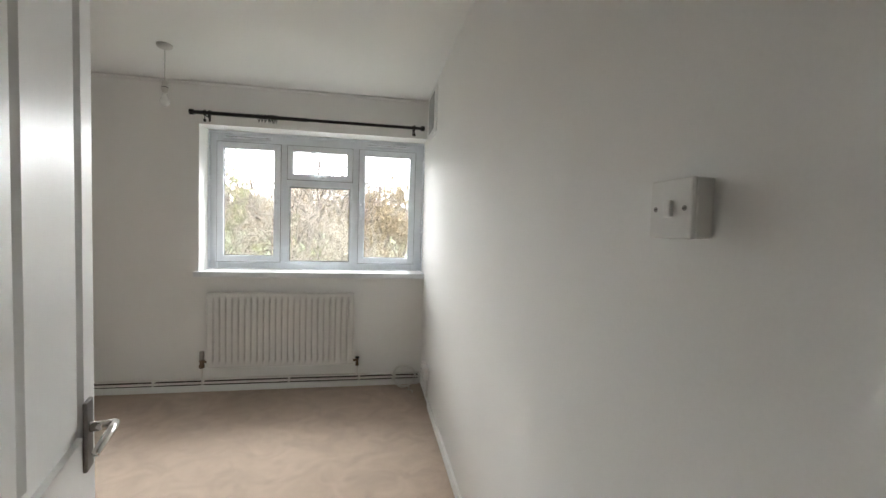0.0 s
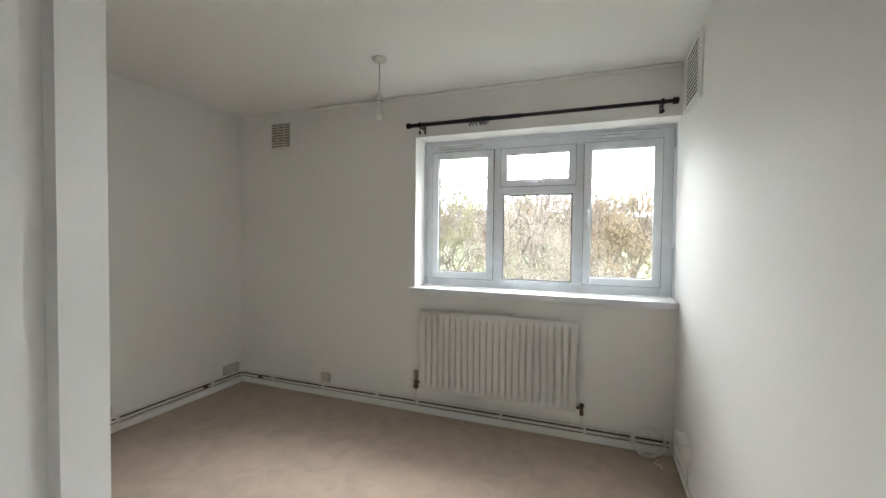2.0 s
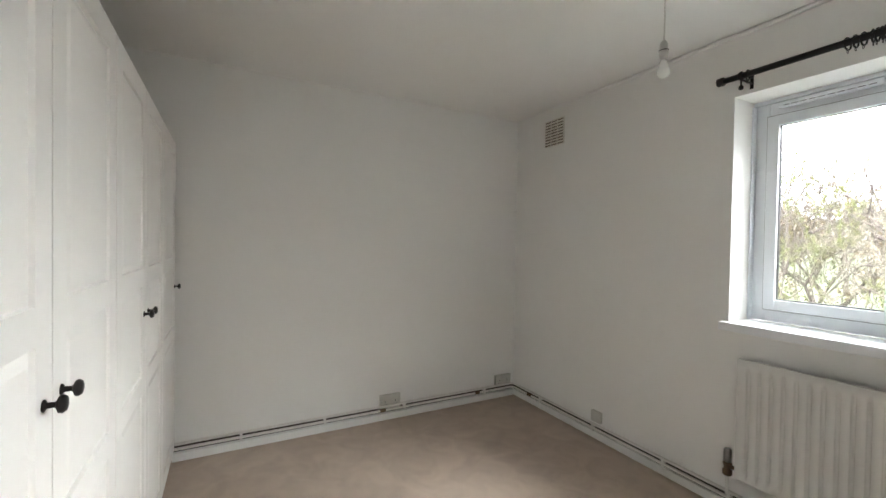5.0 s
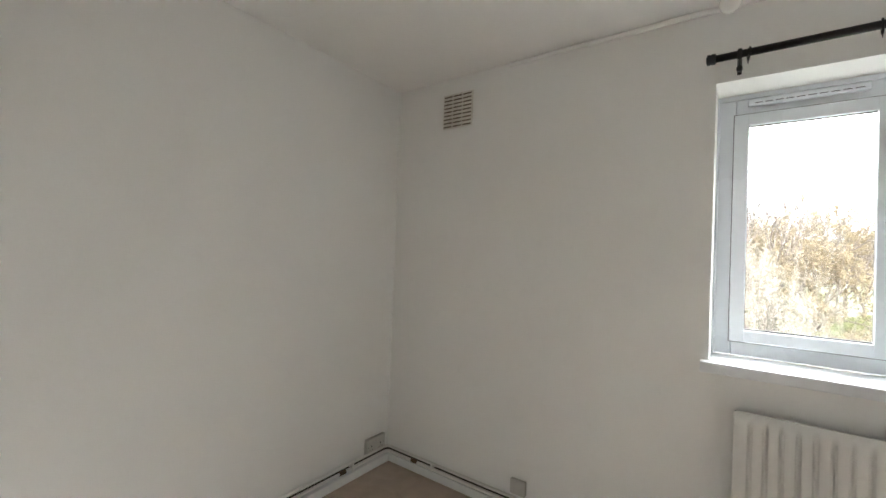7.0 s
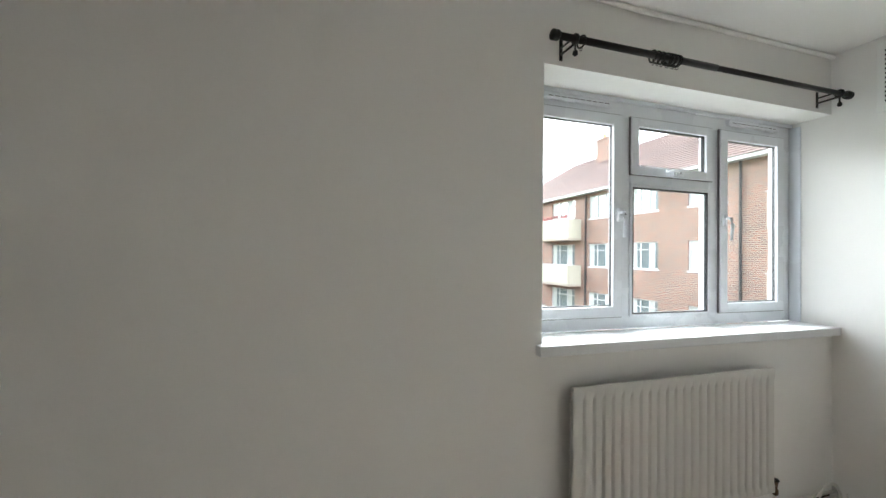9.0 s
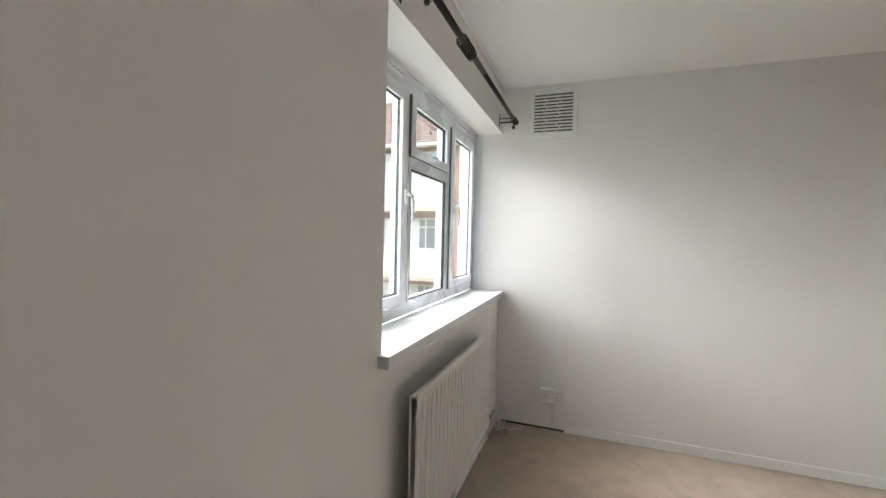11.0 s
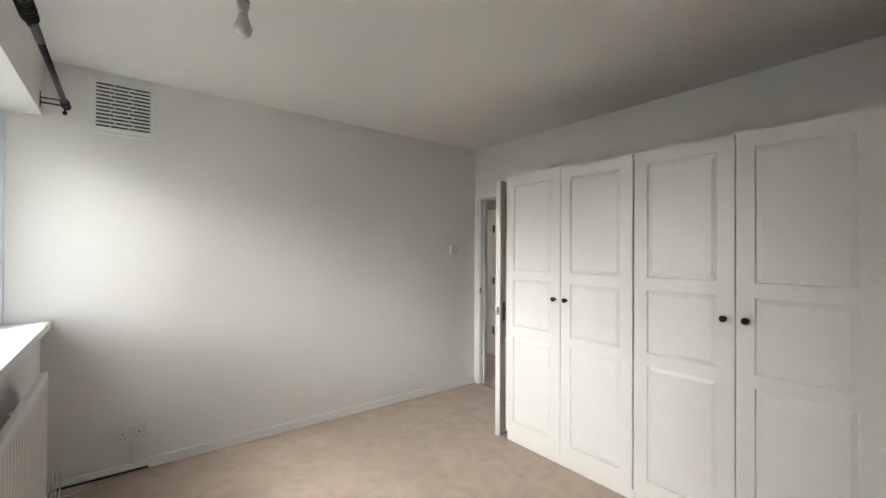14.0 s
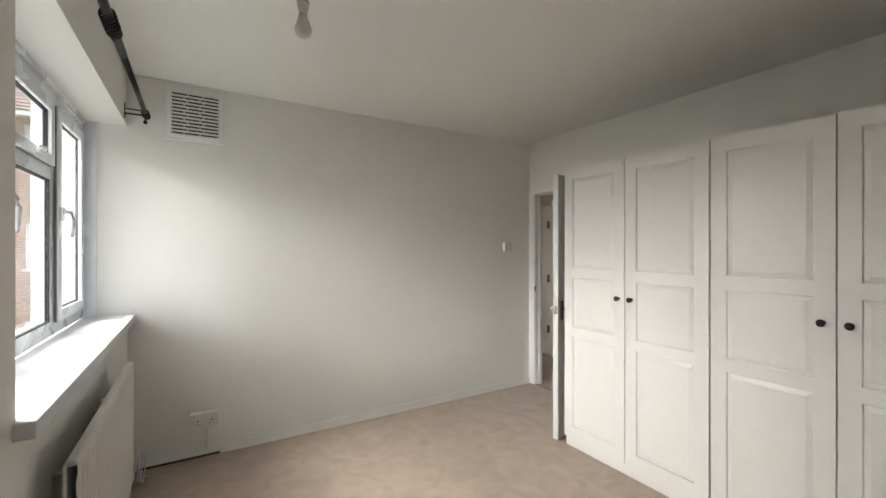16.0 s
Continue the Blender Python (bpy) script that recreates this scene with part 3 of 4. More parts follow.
for r in range(9):
    z = 0.098 - r * 0.0238
    for k in range(3):
        part("slot", boxes((-0.103 + k * 0.071, -0.103 + k * 0.071 + 0.062, -0.0108, -0.0095, z - 0.010, z - 0.001)), VENTSLOT, vw)
    part("lip", boxes((-0.106, 0.106, -0.014, -0.0095, z - 0.001, z + 0.006), bevel=0.002), VENTW, vw)

# ---- curtain pole ----
PZ, PY = 2.275, -0.105
pole = thing("curtain_pole", (0, 0, 0), "black metal extendable curtain pole with bare rings above the window", "curtain pole")
bm = bmesh.new()
cyl(bm, (-1.875, PY, PZ), (-1.02, PY, PZ), 0.0150)
part("outer_tube", bm, BLACKMETAL, pole, "", True)
bm = bmesh.new()
cyl(bm, (-1.02, PY, PZ), (-0.08, PY, PZ), 0.0128)
part("inner_tube", bm, BLACKMETAL, pole, "", True)
for x, s in ((-1.875, -1), (-0.08, 1)):
    bm = bmesh.new()
    lathe(bm, [(0.019, 0), (0.022, 0.003), (0.022, 0.012), (0.020, 0.018), (0.022, 0.022), (0.021, 0.030), (0.012, 0.034)], Matrix.Translation((x, PY, PZ)) @ pose(0, 0, 0, 0, 90 * s, 0))
    part("finial", bm, BLACKMETAL, pole, "", True)
for x in (-1.795, -0.135):
    bm = bmesh.new()
    box(bm, x - 0.008, x + 0.008, -0.005, -0.001, PZ - 0.045, PZ + 0.045, bevel=0.001)
    cyl(bm, (x, -0.004, PZ - 0.018), (x, PY, PZ - 0.018), 0.005, seg=12)
    cyl(bm, (x, -0.004, PZ + 0.010), (x, PY + 0.012, PZ + 0.010), 0.004, seg=12)
    lathe(bm, [(0.019, -0.008), (0.022, -0.004), (0.022, 0.004), (0.019, 0.008)], Matrix.Translation((x, PY, PZ)) @ pose(0, 0, 0, 0, 90, 0))
    lathe(bm, [(0.004, 0), (0.004, -0.028), (0.010, -0.034), (0.011, -0.046), (0.006, -0.052)], Matrix.Translation((x, PY, PZ - 0.018)))
    part("bracket", bm, BLACKMETAL, pole, "", True)
for k, x in enumerate((-1.765, -1.395, -1.37, -1.345, -1.318, -1.305, -1.292, -1.28, -1.268, -1.256)):
    bm = bmesh.new()
    n = 20
    tube(bm, [(0.0, 0.024 * math.cos(2 * math.pi * j / n), 0.025 * math.sin(2 * math.pi * j / n)) for j in range(n + 1)], 0.0036, 7)
    tube(bm, [(0.0, 0.006 * math.cos(2 * math.pi * j / 12), -0.033 + 0.006 * math.sin(2 * math.pi * j / 12)) for j in range(13)], 0.0014, 6)
    ring = thing("curtain_ring", (x, PY, PZ - 0.0065), "bare black curtain ring hanging on the pole", "curtain ring", "rings on the curtain pole")
    ring.rotation_euler = (0, radians(random.uniform(-6, 6)), radians(random.uniform(-16, 16)))
    part("ring", bm, BLACKMETAL, ring, "", True)

# ---- pendant lamp ----
LX, LY = -1.818, -0.692
lamp = thing("pendant_light", (LX, LY, H), "bare bulb on a white ceiling rose and flex, unlit", "pendant light")
bm = bmesh.new()
lathe(bm, [(0.046, -0.0005), (0.048, -0.006), (0.042, -0.018), (0.028, -0.026), (0.008, -0.030)])
part("ceiling_rose", bm, DULLWHITE, lamp, "", True)
bm = bmesh.new()
tube(bm, [(0, 0, -0.02), (0.001, 0.001, -0.12), (0.0, 0.0, -0.235)], 0.0035, 8)
part("flex", bm, DULLWHITE, lamp, "", True)
bm = bmesh.new()
lathe(bm, [(0.006, -0.225), (0.013, -0.232), (0.017, -0.245), (0.017, -0.268), (0.0195, -0.270), (0.0195, -0.288), (0.017, -0.290), (0.016, -0.302)])
part("lamp_holder", bm, DULLWHITE, lamp, "", True)
bm = bmesh.new()
lathe(bm, [(0.0178, -0.2685), (0.0205, -0.2695), (0.0205, -0.2725), (0.0178, -0.2735)])
part("shade_ring", bm, BLACKMETAL, lamp)
bm = bmesh.new()
prof = [(0.0135, -0.312), (0.016, -0.325), (0.021, -0.338)]
prof += [(0.0285 * math.sin(a), -0.364 - 0.0285 * math.cos(a)) for a in [radians(130 - 13 * k) for k in range(10)]]
lathe(bm, prof)
part("bulb", bm, BULB, lamp, "opal white bulb", True)


# ---- wardrobes ----
def panel_door(w, h, z_lines, depth, stile, bevel=0.030, sink=0.011, groove=0.008, cols=1, mid=0.0, spans=None):
    """A framed door, x from 0 to w, front at y = 0 facing -y, z from 0 to h. z_lines: pairs of panel bottoms and tops."""
    bm = bmesh.new()
    pw = (w - 2 * stile - (cols - 1) * mid) / cols
    spans = spans or [(stile + c * (pw + mid), stile + c * (pw + mid) + pw) for c in range(cols)]
    xs = sorted({0, w} | {v for s in spans for v in s})
    zs = sorted({0, h} | {v for p in z_lines for v in p})
    grid = {}

    def vert(x, y, z):
        key = (round(x, 5), round(y, 5), round(z, 5))
        if key not in grid:
            grid[key] = bm.verts.new((x, y, z))
        return grid[key]
    for i in range(len(xs) - 1):
        for j in range(len(zs) - 1):
            x0, x1, z0, z1 = xs[i], xs[i + 1], zs[j], zs[j + 1]
            mx, mz = (x0 + x1) / 2, (z0 + z1) / 2
            if any(a < mx < b for a, b in spans) and any(a < mz < b for a, b in z_lines):
                loops = [(0, 0), (0.003, sink), (groove, sink), (bevel, sink * 0.12)]
                rings = [[vert(x0 + o, y, z0 + o), vert(x1 - o, y, z0 + o), vert(x1 - o, y, z1 - o), vert(x0 + o, y, z1 - o)] for o, y in loops]
                for a, b in zip(rings, rings[1:]):
                    for k in range(4):
                        bm.faces.new((a[k], a[(k + 1) % 4], b[(k + 1) % 4], b[k]))
                bm.faces.new(rings[-1])
            else:
                bm.faces.new((vert(x0, 0, z0), vert(x1, 0, z0), vert(x1, 0, z1), vert(x0, 0, z1)))
    back = [vert(0, depth, 0), vert(w, depth, 0), vert(w, depth, h), vert(0, depth, h)]
    bm.faces.new(back)
    for a, b, fixed_x, fixed_z in ((0, 1, None, 0), (1, 2, w, None), (2, 3, None, h), (3, 0, 0, None)):
        if fixed_z is not None:
            line = [vert(x, 0, fixed_z) for x in xs]
            if a == 2:
                line = line[::-1]
        else:
            line = [vert(fixed_x, 0, z) for z in zs]
            if a == 3:
                line = line[::-1]
        bm.faces.new([*line, back[b], back[a]])
    return bm


WY, WX, WD, WTOP = -2.679, -1.168, 0.4955, 1.998
door_z0 = 0.075
knob_at = [1, 0, 1, 0, 1]
z_panels = [(0.085, 0.728), (0.793, 1.147), (1.215, 1.85)]


def wardrobe(start, count, lab):
    x1 = WX - WD * start
    x0 = x1 - WD * count if start < 4 else -W + 0.012
    w = thing("wardrobe", ((x0 + x1) / 2, -D + 0.33, 0), lab, "wardrobe", "row of wardrobes")
    cx, cy = (x0 + x1) / 2, -D + 0.33
    y0, y1 = -D + 0.01, WY - 0.030
    for piece, row in (("side_panel", (x0, x0 + 0.018, y0, y1, 0, WTOP - 0.002)), ("side_panel", (x1 - 0.018, x1 - 0.0005, y0, y1, 0, WTOP - 0.002)),
                       ("top_panel", (x0 + 0.018, x1 - 0.018, y0, y1, WTOP - 0.020, WTOP - 0.003)), ("base_panel", (x0 + 0.018, x1 - 0.018, y0, y1, 0.07, 0.088)),
                       ("back_panel", (x0 + 0.018, x1 - 0.018, y0, y0 + 0.006, 0.088, WTOP - 0.02))):
        bm = boxes(row)
        bmesh.ops.translate(bm, verts=bm.verts, vec=(-cx, -cy, 0))
        part(piece, bm, WARDROBE, w)
    pl = boxes((x0 + 0.002, x1 - 0.002, WY - 0.05, WY - 0.024, 0, 0.069), bevel=0.001)
    bmesh.ops.translate(pl, verts=pl.verts, vec=(-cx, -cy, 0))
    part("plinth", pl, WARDROBE, w)
    for k in range(count):
        idx = start + k
        dx1 = x1 - WD * k - (0.0055 if k == 0 else 0.003)
        dx0 = (x1 - WD * (k + 1) if start < 4 else x0) + (0.0055 if k == count - 1 else 0.003)
        width = dx1 - dx0
        d = part("door", panel_door(width, WTOP - door_z0, z_panels, 0.018, 0.073, bevel=0.026, sink=0.008, groove=0.004), WARDROBE, w)
        d.matrix_basis = Matrix.Translation((dx1 - cx, WY - cy, door_z0)) @ pose(0, 0, 0, 0, 0, 180)
        kx = width - 0.042 if knob_at[idx] else 0.042
        kb = bmesh.new()
        lathe(kb, [(0.011, 0), (0.011, 0.002), (0.0055, 0.005), (0.005, 0.016), (0.009, 0.019), (0.0155, 0.022), (0.0165, 0.027), (0.013, 0.032), (0.005, 0.034)],
              Matrix.Translation((kx, -0.0005, 1.112 - door_z0)) @ pose(0, 0, 0, 90, 0, 0), 24)
        part("knob", kb, BLACKMETAL, d, "black mushroom knob", True)


wardrobe(0, 2, "white two-door wardrobe with panelled doors and black knobs beside the door")
wardrobe(2, 2, "white two-door wardrobe with panelled doors and black knobs between two others")
wardrobe(4, 1, "narrow white single-door wardrobe with black knob against the side wall")

# ---- bedroom door ----
leaf = thing("door_1", (-0.862, -3.40, 0.008), "white panelled interior door with grained paint, standing open", "door", "", "structure")
LEAFLEN, LEAFH, LEAFT = 0.763, 1.975, 0.040
leaf.rotation_euler = (0, 0, radians(106.1))
LEAFPANELS = [(0.22, 0.78), (0.955, 1.875)]
front = panel_door(LEAFLEN, LEAFH, LEAFPANELS, LEAFT / 2, 0.09, bevel=0.034, sink=0.011, groove=0.026, spans=[(0.095, 0.340), (0.423, 0.700)])
back = panel_door(LEAFLEN, LEAFH, LEAFPANELS, LEAFT / 2, 0.09, bevel=0.034, sink=0.011, groove=0.026, spans=[(LEAFLEN - 0.700, LEAFLEN - 0.423), (LEAFLEN - 0.340, LEAFLEN - 0.095)])
bmesh.ops.rotate(back, verts=back.verts, cent=(LEAFLEN / 2, LEAFT / 2, 0), matrix=Matrix.Rotation(math.pi, 3, "Z"))
part("leaf_face", front, DOORPAINT, leaf)
part("leaf_face", back, DOORPAINT, leaf)
for sgn, y0 in ((-1, 0.0), (1, LEAFT)):
    f = lambda a: y0 + sgn * a
    bm = boxes((LEAFLEN - 0.075, LEAFLEN - 0.035, min(f(0), f(0.008)), max(f(0), f(0.008)), 0.885, 1.03), bevel=0.003)
    hp = part("handle_plate", bm, DARKCHROME, leaf, "chrome lever handle plate")
    bm = bmesh.new()
    cyl(bm, (LEAFLEN - 0.055, f(0.006), 0.972), (LEAFLEN - 0.055, f(0.045), 0.972), 0.010, seg=16)
    tube(bm, [(LEAFLEN - 0.052, f(0.046), 0.972), (LEAFLEN - 0.085, f(0.050), 0.974), (LEAFLEN - 0.13, f(0.048), 0.972), (LEAFLEN - 0.16, f(0.042), 0.962)], [0.010, 0.009, 0.008, 0.007], 12)
    part("lever", bm, CHROME, hp, "chrome lever", True)
part("latch_plate", boxes((LEAFLEN, LEAFLEN + 0.002, LEAFT / 2 - 0.011, LEAFT / 2 + 0.011, 0.935, 0.995), (LEAFLEN + 0.0015, LEAFLEN + 0.010, LEAFT / 2 - 0.006, LEAFT / 2 + 0.006, 0.958, 0.973), bevel=0.0008), CHROME, leaf)
for z in (0.2, 1.0, 1.75):
    bm = bmesh.new()
    cyl(bm, (-0.003, LEAFT + 0.004, z - 0.04), (-0.003, LEAFT + 0.004, z + 0.04), 0.005, seg=10)
    part("hinge", bm, BRASS, leaf)

# ---- hallway things ----
hall_door = thing("door_2", (0.625, HALL_Y - 0.03, 0.01), "white hallway door with dark hinges, closed", "door", "", "structure")
part("leaf", boxes((0.002, 0.812, -0.01, 0.03, 0, 2.0), bevel=0.003), DOORPAINT, hall_door)
for z in (0.34, 1.02, 1.74):
    part("hinge", boxes((0.045, 0.085, 0.0305, 0.036, z - 0.05, z + 0.05), bevel=0.001), BRASS, hall_door)
structure("trim_hall_frame", boxes((0.565, 0.62, HALL_Y, HALL_Y + 0.02, 0, 2.06), (-0.32, -0.28, HALL_Y, HALL_Y + 0.02, 0, 2.06), (-0.30, 0.60, HALL_Y - 0.02, HALL_Y + 0.018, 2.0, 2.06)), GLOSS, "white painted hallway door frame", "door frame")


# ---- outdoors ----
GROUND = -2.85
structure("ground", boxes((-400, 400, WT, 500, GROUND - 0.5, GROUND), (-400, 400, -400, WT - 0.001, GROUND - 0.5, GROUND - 0.001)), GRASS, "rough lawn with mossy patches between the blocks", "grass")
structure("pavement", boxes((6.2, 12.0, 2.0, 60, GROUND, GROUND + 0.04), bevel=0.01), ASPHALT, "dark asphalt service path beside the flats", "path")


def brick_wall_material(name, a, b, mortar, along):
    m = bpy.data.materials.new(name)
    m.use_nodes = True
    n, link = m.node_tree.nodes, m.node_tree.links.new
    p = n["Principled BSDF"]
    p.inputs["Roughness"].default_value = 0.88
    geo, sep, com = n.new("ShaderNodeNewGeometry"), n.new("ShaderNodeSeparateXYZ"), n.new("ShaderNodeCombineXYZ")
    link(geo.outputs["Position"], sep.inputs[0])
    link(sep.outputs[along], com.inputs["X"])
    link(sep.outputs["Z"], com.inputs["Y"])
    br = n.new("ShaderNodeTexBrick")
    br.inputs["Scale"].default_value = 1.0
    br.inputs["Brick Width"].default_value, br.inputs["Row Height"].default_value = 0.225, 0.075
    br.inputs["Mortar Size"].default_value, br.inputs["Bias"].default_value = 0.013, 0.0
    br.inputs["Color1"].default_value, br.inputs["Color2"].default_value, br.inputs["Mortar"].default_value = (*a, 1), (*b, 1), (*mortar, 1)
    link(com.outputs[0], br.inputs["Vector"])
    stain = n.new("ShaderNodeTexNoise")
    stain.inputs["Scale"].default_value, stain.inputs["Detail"].default_value = 0.7, 6
    link(geo.outputs["Position"], stain.inputs["Vector"])
    rng = n.new("ShaderNodeMapRange")
    rng.inputs["To Min"].default_value, rng.inputs["To Max"].default_value = 0.75, 1.25
    link(stain.outputs["Fac"], rng.inputs["Value"])
    hue = n.new("ShaderNodeHueSaturation")
    link(br.outputs["Color"], hue.inputs["Color"])
    link(rng.outputs[0], hue.inputs["Value"])
    link(hue.outputs[0], p.inputs["Base Color"])
    bp = n.new("ShaderNodeBump")
    bp.inputs["Strength"].default_value, bp.inputs["Distance"].default_value, bp.invert = 0.6, 0.01, True
    link(br.outputs["Fac"], bp.inputs["Height"])
    link(bp.outputs[0], p.inputs["Normal"])
    return m


FLATBRICK = brick_wall_material("flats_brickwork", (0.27, 0.11, 0.07), (0.10, 0.045, 0.036), (0.36, 0.31, 0.26), "Y")
HOUSEBRICK = brick_wall_material("house_brickwork", (0.24, 0.095, 0.046), (0.12, 0.050, 0.028), (0.27, 0.20, 0.14), "X")


def outdoor_window(owner, at, turn, w, h, cols, top_light=False):
    """A window in the plane y = 0 of its own frame, facing -y, set at a place and turned about z."""
    m = Matrix.Translation(at) @ pose(0, 0, 0, 0, 0, turn)
    f = 0.042
    rows = [(0, w, -0.03, 0.05, 0, f), (0, w, -0.03, 0.05, h - f, h)]
    cw = w / cols
    for k in range(cols + 1):
        c = min(max(k * cw, f / 2), w - f / 2)
        rows.append((c - f / 2, c + f / 2, -0.031, 0.049, f, h - f))
    if top_light:
        rows.append((f, w - f, -0.029, 0.048, h * 0.70, h * 0.70 + f))
    fr = boxes(*rows)
    bmesh.ops.transform(fr, matrix=m, verts=fr.verts)
    win = part("window", fr, OUTFRAME, owner, "white framed window")
    for k in range(cols):
        g = boxes((k * cw + f / 2, (k + 1) * cw - f / 2, 0.01, 0.02, f, h - f))
        bmesh.ops.transform(g, matrix=m, verts=g.verts)
        part("pane", g, OUTPANE, win)
        if k % 2 == 0:
            g = boxes((k * cw + f / 2, k * cw + cw * 0.55, 0.005, 0.009, f, h - f))
            bmesh.ops.transform(g, matrix=m, verts=g.verts)
            part("curtain", g, NETCURTAIN, win)
    s = boxes((-0.06, w + 0.06, -0.10, 0.04, -0.07, 0.0))
    bmesh.ops.transform(s, matrix=m, verts=s.verts)
    part("sill", s, OUTFRAME, win)


flats = thing("apartment_building", (0, 0, 0), "three-storey red brick flats with cream balconies and brown roof", "apartment building")
FX, FY0, FY1, EAVE = 12.0, 1.5, 28.4, 4.95
floors = [(-1.80, -0.55), (0.88, 2.13), (3.55, 4.78)]
spans = [(1.9, 3.6, 3), (4.95, 7.5, 4), (9.75, 11.4, 2), (12.94, 14.54, 3), (15.76, 17.73, 3), (19.0, 21.4, 3), (24.3, 25.9, 3)]
rows = []
ys = [FY0] + [v for a, b, c in spans for v in (a, b)] + [FY1]
for k in range(0, len(ys), 2):
    rows.append((FX, FX + 0.3, ys[k], ys[k + 1], GROUND, EAVE))
for a, b, c in spans:
    zs = [GROUND] + [v for f in floors for v in f] + [EAVE]
    for k in range(0, len(zs), 2):
        rows.append((FX, FX + 0.3, a, b, zs[k], zs[k + 1]))
rows += [(FX + 0.3, 20.0, FY1 - 0.3, FY1, GROUND, EAVE), (FX + 0.3, 20.0, FY0, FY0 + 0.3, GROUND, EAVE), (19.7, 20.0, FY0 + 0.3, FY1 - 0.3, GROUND, EAVE), (FX + 1.2, FX + 1.3, FY0 + 0.3, FY1 - 0.3, GROUND, EAVE)]
part("wall", boxes(*rows), FLATBRICK, flats)
for a, b, c in spans:
    for i, (z0, z1) in enumerate(floors):
        # x of the local frame runs towards -y of the world
        outdoor_window(flats, (FX + 0.08, b, z0), -90, b - a, z1 - z0, c, True)
for y0, y1 in ((4.7, 7.75), (18.4, 22.2)):
    for z in (-2.83, -0.17, 2.48):
        b = part("balcony", boxes((FX - 0.9, FX, y0, y1, z - 0.12, z)), MORTAR, flats, "cream balcony with thin slab")
        part("balcony_parapet", boxes((FX - 0.92, FX - 0.84, y0, y1, z, z + 1.08), (FX - 0.84, FX, y0, y0 + 0.08, z, z + 1.08), (FX - 0.84, FX, y1 - 0.08, y1, z, z + 1.08), bevel=0.02), RENDERED, b)
        part("coping", boxes((FX - 0.95, FX - 0.81, y0 - 0.02, y1 + 0.02, z + 1.081, z + 1.13)), OUTFRAME, b)
rng = random.Random(4)
bm = bmesh.new()
for k in range(90):
    c = Vector((FX - 0.78 + rng.uniform(-0.06, 0.06), rng.uniform(18.6, 22.0), 3.60 + rng.uniform(0.0, 0.22)))
    bmesh.ops.create_icosphere(bm, subdivisions=1, radius=rng.uniform(0.03, 0.07), matrix=Matrix.Translation(c))
part("flower_box", bm, FLOWER, flats, "red flowers along the balcony")
for y in (17.95, 23.2, 9.2):
    bm = bmesh.new()
    cyl(bm, (FX - 0.07, y, GROUND), (FX - 0.07, y, EAVE), 0.05, seg=10)
    part("drainpipe", bm, GASKET, flats)
part("soffit", boxes((FX - 0.45, FX, FY0, FY1 + 0.45, EAVE, EAVE + 0.04), (FX - 0.47, FX - 0.43, FY0, FY1 + 0.47, EAVE - 0.02, EAVE + 0.16), (FX, 20.4, FY1, FY1 + 0.45, EAVE, EAVE + 0.04)), OUTFRAME, flats, "white fascia and soffit")


def roof_courses(owner, a0, a1, b0, b1, count, name="roof_course", mat=ROOFTILE):
    """Tile courses between the eave line a0-a1 and the upper line b0-b1."""
    a0, a1, b0, b1 = Vector(a0), Vector(a1), Vector(b0), Vector(b1)
    normal = (a1 - a0).cross(b0 - a0).normalized()
    if normal.z < 0:
        normal = -normal
    bm = bmesh.new()
    for k in range(count):
        f0, f1 = k / count, (k + 1.12) / count
        p = [a0.lerp(b0, f0) + normal * 0.035, a1.lerp(b1, f0) + normal * 0.035, a1.lerp(b1, min(f1, 1)), a0.lerp(b0, min(f1, 1))]
        q = [v - normal * 0.03 for v in p]
        vs = [bm.verts.new(v) for v in p + q]
        for idx in ((0, 1, 2, 3), (4, 5, 6, 7), (0, 1, 5, 4), (1, 2, 6, 5), (3, 2, 6, 7), (0, 3, 7, 4)):
            bm.faces.new([vs[i] for i in idx])
    return part(name, bm, mat, owner)


RIDGE = 8.3
roof_courses(flats, (FX - 0.5, FY0, EAVE + 0.1), (FX - 0.5, FY1 + 0.5, EAVE + 0.1), (16.0, FY0, RIDGE), (16.0, FY1 - 4.0, RIDGE), 24, "roof")
roof_courses(flats, (20.5, FY1 + 0.5, EAVE + 0.1), (FX - 0.5, FY1 + 0.5, EAVE + 0.1), (16.0, FY1 - 4.0, RIDGE), (16.0, FY1 - 4.0, RIDGE), 24, "roof")
roof_courses(flats, (20.5, FY0, EAVE + 0.1), (20.5, FY1 + 0.5, EAVE + 0.1), (16.0, FY0, RIDGE), (16.0, FY1 - 4.0, RIDGE), 24, "roof")
for y, x in ((20.2, 15.0), (10.4, 14.6)):
    ch = part("chimney", boxes((x, x + 0.7, y - 0.7, y + 0.7, 6.2, 9.0), (x - 0.04, x + 0.74, y - 0.74, y + 0.74, 9.0, 9.1)), FLATBRICK, flats)
    for k in (-0.35, 0.35):
        bm = bmesh.new()
        lathe(bm, [(0.11, 0), (0.10, 0.3), (0.13, 0.33)], Matrix.Translation((x + 0.35, y + k, 9.1)), 12)
        part("chimney_pot", bm, ORANGEBRICK, ch)

